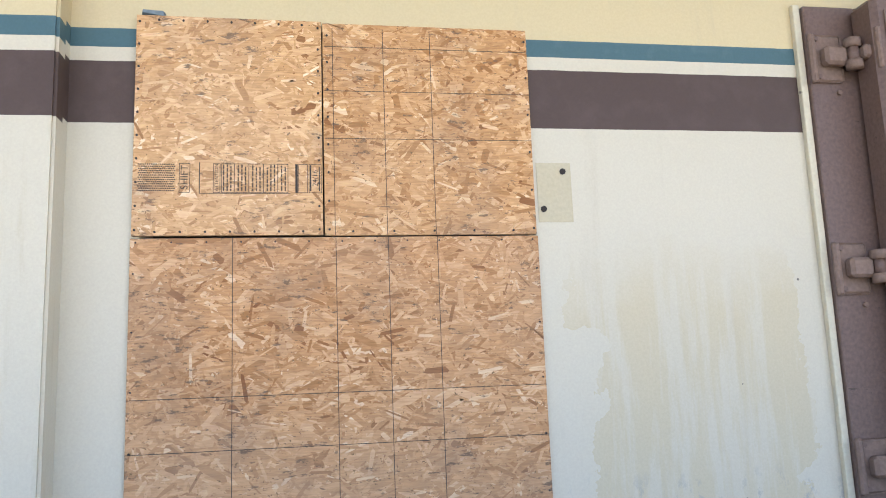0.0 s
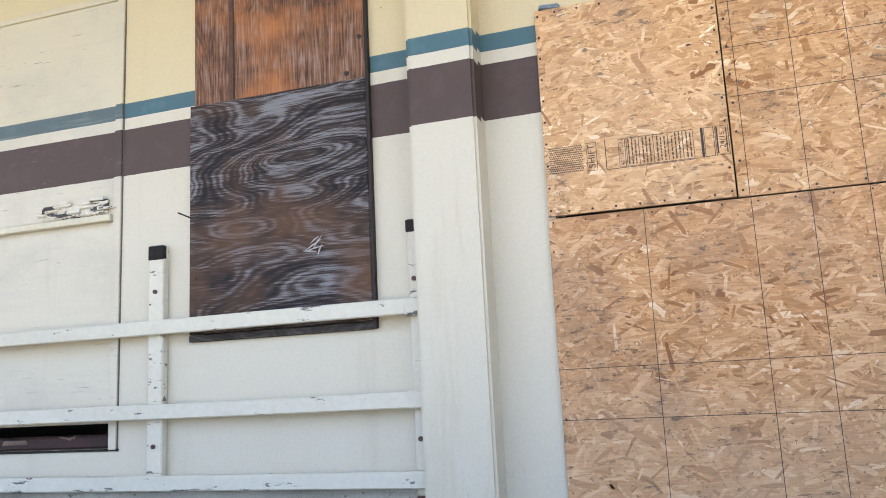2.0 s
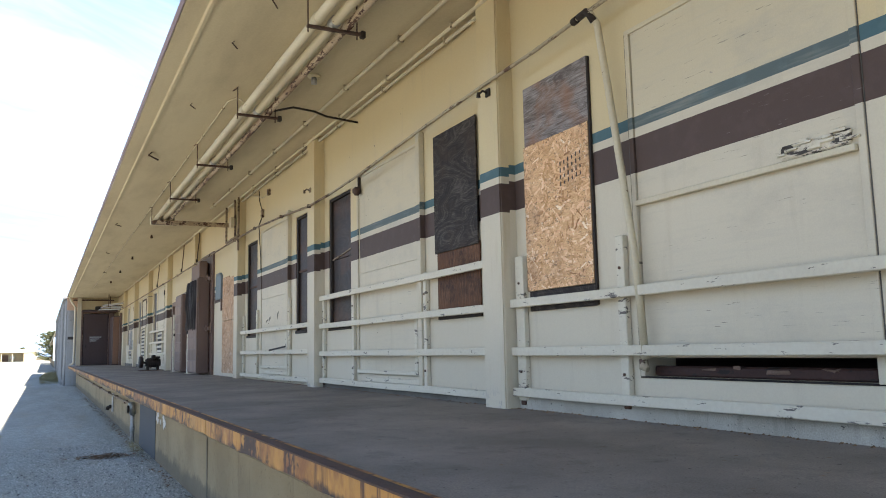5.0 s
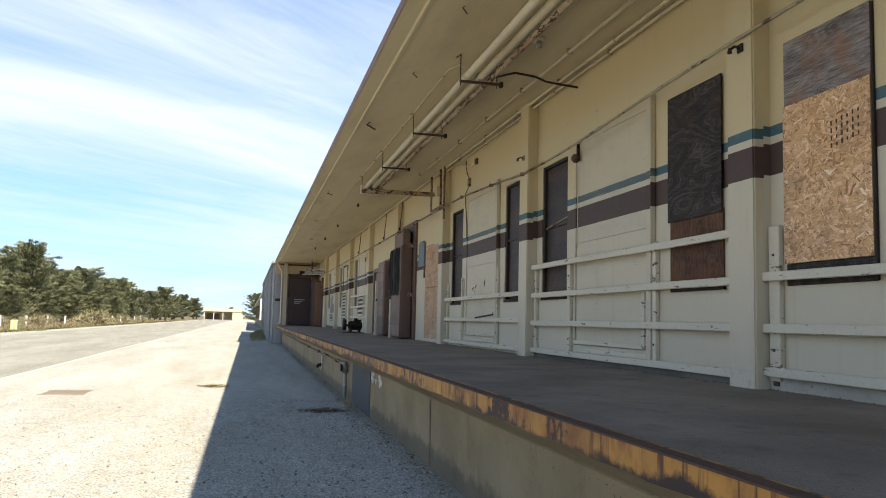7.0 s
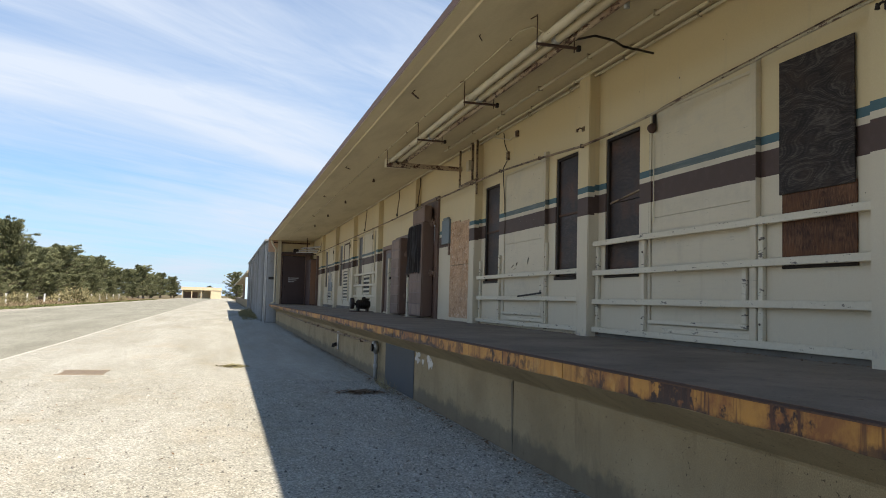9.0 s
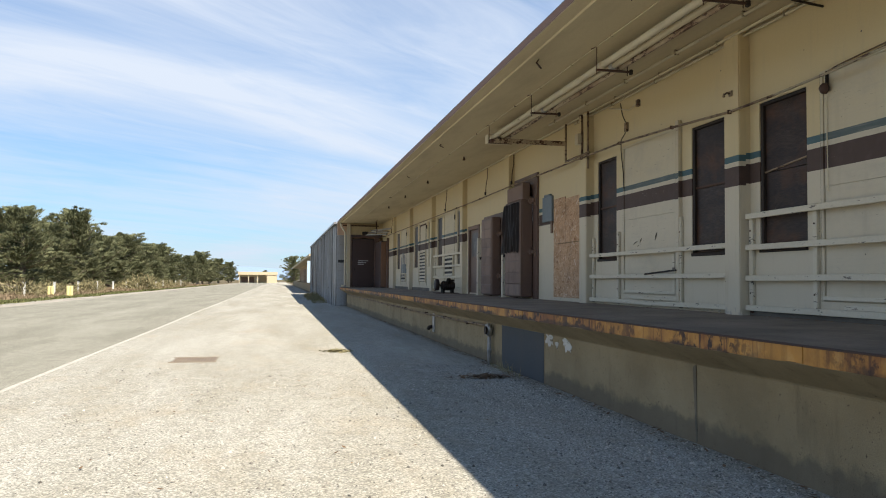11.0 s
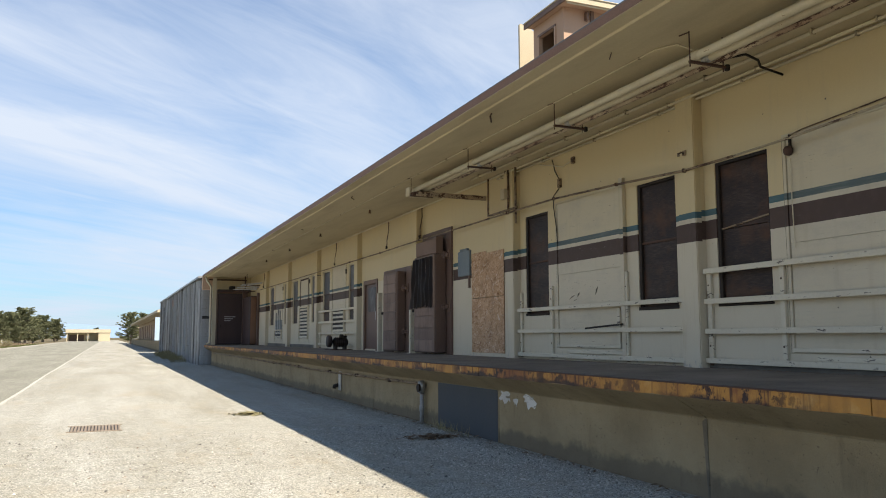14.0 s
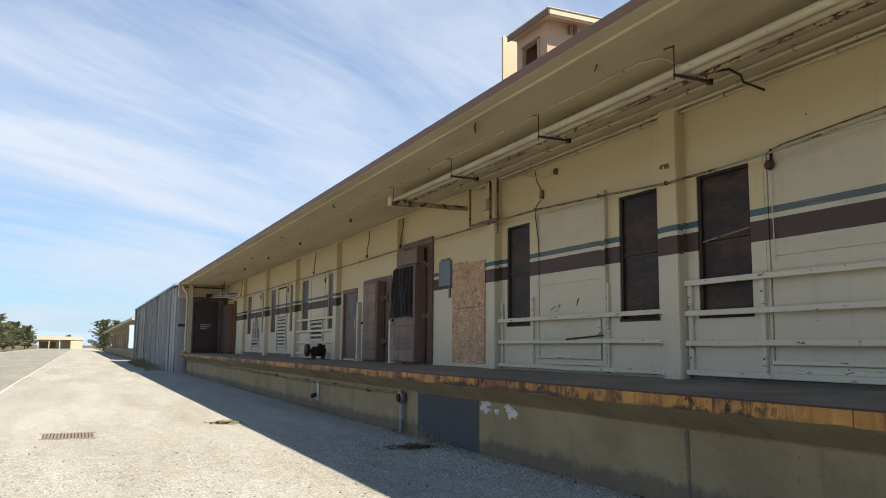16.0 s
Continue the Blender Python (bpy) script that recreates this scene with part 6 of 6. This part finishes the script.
chips = bpy.data.meshes.new("loose_chippings")
chips.from_pydata(verts, [], faces)
chips.materials.append(M_STONE)
tagged(new("loose_chippings", chips), "loose stone chippings on the apron", "gravel", "", "stuff")
# thin sand and flakes on the deck
rnd = random.Random(14)
bm = bmesh.new()
for k in range(240):
    x, y = rnd.uniform(-16, 2), rnd.uniform(1.3, 3.2)
    z = 1.05 + (y - 1.1) * 0.0172 + 0.002
    s = rnd.uniform(0.006, 0.02)
    vs = [bm.verts.new((x + s * math.cos(a), y + s * math.sin(a), z + 0.003 * rnd.random())) for a in (0.2, 2.0, 3.9)]
    bm.faces.new(vs)
single("deck_flakes", bm, M_LITTER, "paint flakes and leaves on the dock deck", "litter", "stuff")


rnd = random.Random(19)
bm = bmesh.new()
for k in range(900):
    x, y = rnd.uniform(-16, 1.9), WY - 0.03 - abs(rnd.gauss(0, 0.035))
    s = rnd.uniform(0.004, 0.016)
    z = DECK - 0.004
    vs = [bm.verts.new((x + s * q[0], y + s * q[1], z + s * q[2] * 0.9)) for q in ((1.2, 0, 0), (-0.6, 0.8, 0), (-0.5, -0.9, 0), (0.1, 0.1, 1))]
    for q in ((0, 1, 3), (1, 2, 3), (2, 0, 3)):
        bm.faces.new([vs[i] for i in q])
single("deck_dirt", bm, M_LITTER, "crumbs and dirt gathered along the wall foot", "dirt", "stuff")

# ---- trees, brush and posts across the road ----
def cypress_meshes(seed, h):
    rnd = random.Random(seed)
    trunk = bmesh.new()
    lean = rnd.uniform(0.2, 0.8)
    spine = [(lean * (k / 6) ** 2, 0.22 * math.sin(k + seed), h * 0.90 * k / 6) for k in range(7)]
    tube(spine, [0.42 * (1 - 0.145 * k) for k in range(7)], 8, trunk)
    verts, faces = [], []

    def spray(c, r, n, flat, sweep):
        for q in range(n):
            p = c + Vector((rnd.gauss(0, r), rnd.gauss(0, r), rnd.gauss(0, r * flat)))
            s = h * rnd.uniform(0.007, 0.017)
            d1 = (sweep + Vector((rnd.gauss(0, 0.5), rnd.gauss(0, 0.5), rnd.gauss(0.25, 0.35)))) * s
            d2 = d1.cross(Vector((rnd.gauss(0, 1), rnd.gauss(0, 1), rnd.gauss(0, 1)))).normalized() * s * 0.42
            i = len(verts)
            verts.extend((p - d1 * 0.6 - d2, p - d1 * 0.5 + d2, p + d1))
            faces.append((i, i + 1, i + 2))

    for i in range(66):
        f = 0.10 + 0.90 * ((i + rnd.random()) / 66) ** 0.95
        k = min(int(f * 6), 5)
        base = Vector(spine[k]).lerp(Vector(spine[k + 1]), f * 6 - k)
        a = i * 2.4 + rnd.uniform(-0.5, 0.5)
        # tiers: some boughs run far out, those between stay short
        reach = h * (0.40 * (1 - f) ** 0.62 + 0.075) * (rnd.uniform(0.85, 1.3) if i % 3 else rnd.uniform(0.35, 0.7))
        out = Vector((math.cos(a) + 0.30, math.sin(a), 0.0))
        tip = base + out * reach + Vector((0, 0, max(reach * (0.06 + 0.42 * f + rnd.uniform(0.0, 0.25)), 0.3 - base.z)))
        mid = base.lerp(tip, 0.55) + Vector((0, 0, -0.10 * reach))
        tube([base, mid, tip], [0.10 * (1.15 - f), 0.06, 0.015], 5, trunk)
        sweep = (tip - mid).normalized() * 1.2 + Vector((0, 0, 0.15))
        for j in range(10):
            u = 0.30 + 0.76 * (j + rnd.random()) / 10
            c = (base.lerp(mid, u / 0.55) if u < 0.55 else mid.lerp(tip, (u - 0.55) / 0.45)) + Vector((rnd.gauss(0, 0.09 * reach), rnd.gauss(0, 0.09 * reach), rnd.gauss(0, 0.015 * reach)))
            spray(c, h * (0.058 - 0.040 * u) * rnd.uniform(0.7, 1.25), 46, 0.17, sweep)
    for i in range(14):
        spray(Vector(spine[6]) + Vector((0.4 * i / 14, 0, h * (0.07 * i / 14 - 0.03))), h * 0.024 * (1.2 - i / 14), 22, 1.1, Vector((0.5, 0, 0.9)))
    crown = bpy.data.meshes.new("crown")
    crown.from_pydata(verts, [], faces)
    crown.materials.append(M_CYPRESS)
    return mesh_from(trunk, "trunk", M_BARK), crown


KINDS = [cypress_meshes(s, 10.0) for s in (3, 5, 9, 14)]


def cypress(k, x, y, s, turn, spread=1.34):
    t = thing("cypress_tree", (x, y, -0.05), "dark green wind-shaped cypress tree across the road", "tree", "cypress row")
    for nm, me in zip(("trunk", "crown"), KINDS[k]):
        ob = new(nm, me)
        ob.parent = t
    wide = spread + 0.25 * noise.noise((x * 0.3, y, 2))
    t.scale = (s * wide, s * wide, s * 1.14)
    t.rotation_euler = (0, 0, turn)


rnd = random.Random(4)
ROWX = [(-84, -30, 0.68), (-91, -28, 0.80), (-99, -29, 0.64), (-106, -29, 0.80), (-113, -28, 0.93), (-120, -29, 0.84), (-128, -28, 0.76), (-137, -29, 0.74), (-146, -28, 0.90), (-155, -29, 0.78), (-165, -28, 0.74), (-175, -28, 0.78), (-186, -28, 0.90), (-197, -28, 0.8), (-210, -27, 0.74), (-224, -26, 0.76), (-240, -24.8, 0.84), (-258, -25, 0.76), (-278, -24.5, 0.76), (-300, -23.5, 0.8), (-330, -21.5, 0.82), (-350, -21.5, 0.66), (-76, -33, 0.56), (-66, -35, 0.5), (-103, -34, 0.8), (-117, -35, 0.85), (-131, -34, 0.8), (-150, -34, 0.8), (-170, -33, 0.8), (-192, -33, 0.8), (-95, -25.5, 0.42), (-110, -25.2, 0.36), (-125, -25.4, 0.40), (-141, -25, 0.42), (-160, -25, 0.42), (-183, -25, 0.40), (-215, -23.6, 0.4), (-252, -22.6, 0.42)]
for i, (x, y, s) in enumerate(ROWX):
    cypress(i % 4, x, y, s * (1.02 if i % 3 == 1 else 0.93), rnd.uniform(-0.8, 0.8), 1.2)
for x, y, s in ((-195, 1.5, 0.66), (-222, 4.5, 0.7), (-352, -7.5, 0.5), (-318, 3.4, 0.3)):
    cypress(rnd.randrange(3), x, y, s, rnd.uniform(0, 6), 0.95)


def bush_mesh(seed, n=900):
    rnd = random.Random(seed)
    bm = bmesh.new()
    for k in range(n):
        a, f = rnd.uniform(0, 6.28), rnd.random() ** 0.5
        z = rnd.random() * (1 - 0.6 * f * f)
        p = Vector((math.cos(a) * f, math.sin(a) * f, z * 0.95 + 0.03))
        d = (p + Vector((0, 0, 0.4))).normalized() * rnd.uniform(0.06, 0.16)
        w = Vector((rnd.gauss(0, 1), rnd.gauss(0, 1), rnd.gauss(0, 1))).normalized() * 0.035
        bm.faces.new([bm.verts.new(p + q) for q in (-w, w, d)])
    return mesh_from(bm, "foliage", M_BUSH)


BUSHES = [bush_mesh(21), bush_mesh(22)]
for i in range(8):
    x, y, s = -60 - rnd.random() * 110, -19.5 - rnd.random() * 5, rnd.uniform(0.5, 1.5)
    t = thing("dry_bush", (x, y, -0.05), "pale dry bush on the verge", "bush", "verge bushes")
    ob = new("foliage", BUSHES[i % 2])
    ob.parent = t
    t.scale = (s * 1.3, s * 1.3, s)
for x, y, s in ((-110, -19.4, 1.75), (-112.5, -19.8, 1.3), (-95, -22.2, 1.15), (-131, -19.2, 1.2), (-148, -18.8, 1.0), (-85, -24.0, 1.0)):
    t = thing("dry_bush", (x, y, -0.05), "broad dry bush standing in the verge grass", "bush", "verge bushes")
    ob = new("foliage", BUSHES[0])
    ob.parent = t
    t.scale = (s * 1.35, s * 1.35, s * 1.3)
for i in range(14):
    x, y, s = -49 - rnd.random() * 28, 0.2 + rnd.random() * 0.5, rnd.uniform(0.25, 0.55)
    t = thing("dry_bush", (x, y, 0.0), "dry weed clump at the foot of the shed", "bush", "shed weeds")
    ob = new("foliage", BUSHES[i % 2])
    ob.parent = t
    t.scale = (s, s, s)


def tufts(name, mat, n, seed, ylo, yhi, label, hgt):
    rnd = random.Random(seed)
    bm = bmesh.new()
    for k in range(n):
        x = -36 - 170 * rnd.random() ** 1.4
        y = rnd.uniform(ylo, yhi) + 0.7 * noise.noise((x * 0.12, 0, seed))
        hh = hgt * rnd.uniform(0.5, 1.3)
        for q in range(4):
            t = rnd.uniform(0, 6.28)
            w = Vector((math.cos(t), math.sin(t), 0)) * 0.09
            p = Vector((x + rnd.gauss(0, 0.18), y + rnd.gauss(0, 0.18), -0.04))
            bm.faces.new([bm.verts.new(v) for v in (p - w, p + w, p + Vector((rnd.gauss(0, 0.12), rnd.gauss(0, 0.12), hh)))])
    single(name, bm, mat, label, "grass", "stuff")


tufts("dry_grass", M_GRASS, 6000, 31, -26.5, -18.6, "rust coloured dry grass across the road", 0.23)
tufts("green_grass", M_GREEN, 7000, 32, -20.5, -17.0, "low green grass along the verge", 0.12)

for i in range(16):
    x = -44 - i * 8.5
    t = thing("fence_post", (x, -21.6, 0), "white marker post standing in dry grass", "post", "marker posts")
    part("post", box(x - 0.08, x + 0.08, -21.68, -21.52, -0.05, 1.05, 0.02), M_WHITE, t)
    part("cap", box(x - 0.1, x + 0.1, -21.70, -21.50, 1.05, 1.09, 0.01), M_WHITE, t)
for x, y in ((-70.25, -20.03), (-70.75, -19.89), (-70.65, -18.70), (-71.2, -18.58)):
    t = thing("bollard", (x, y, 0), "yellow painted steel bollard on the verge", "bollard", "yellow bollards")
    part("post", tube([(x, y, -0.05), (x, y, 0.78), (x, y, 0.80)], [0.125, 0.125, 0.105], 10), M_YPOST, t)

# far hills; the blue of distance haze is put into their colour
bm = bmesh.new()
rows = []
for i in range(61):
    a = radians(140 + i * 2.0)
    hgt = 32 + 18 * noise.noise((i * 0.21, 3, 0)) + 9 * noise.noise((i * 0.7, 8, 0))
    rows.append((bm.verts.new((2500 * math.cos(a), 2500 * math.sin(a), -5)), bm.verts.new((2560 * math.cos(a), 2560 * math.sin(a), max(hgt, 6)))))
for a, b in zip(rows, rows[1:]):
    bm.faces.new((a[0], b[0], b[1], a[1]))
single("backdrop", bm, M_HILL, "hills on the horizon, tinted blue for haze", "hills", "structure")
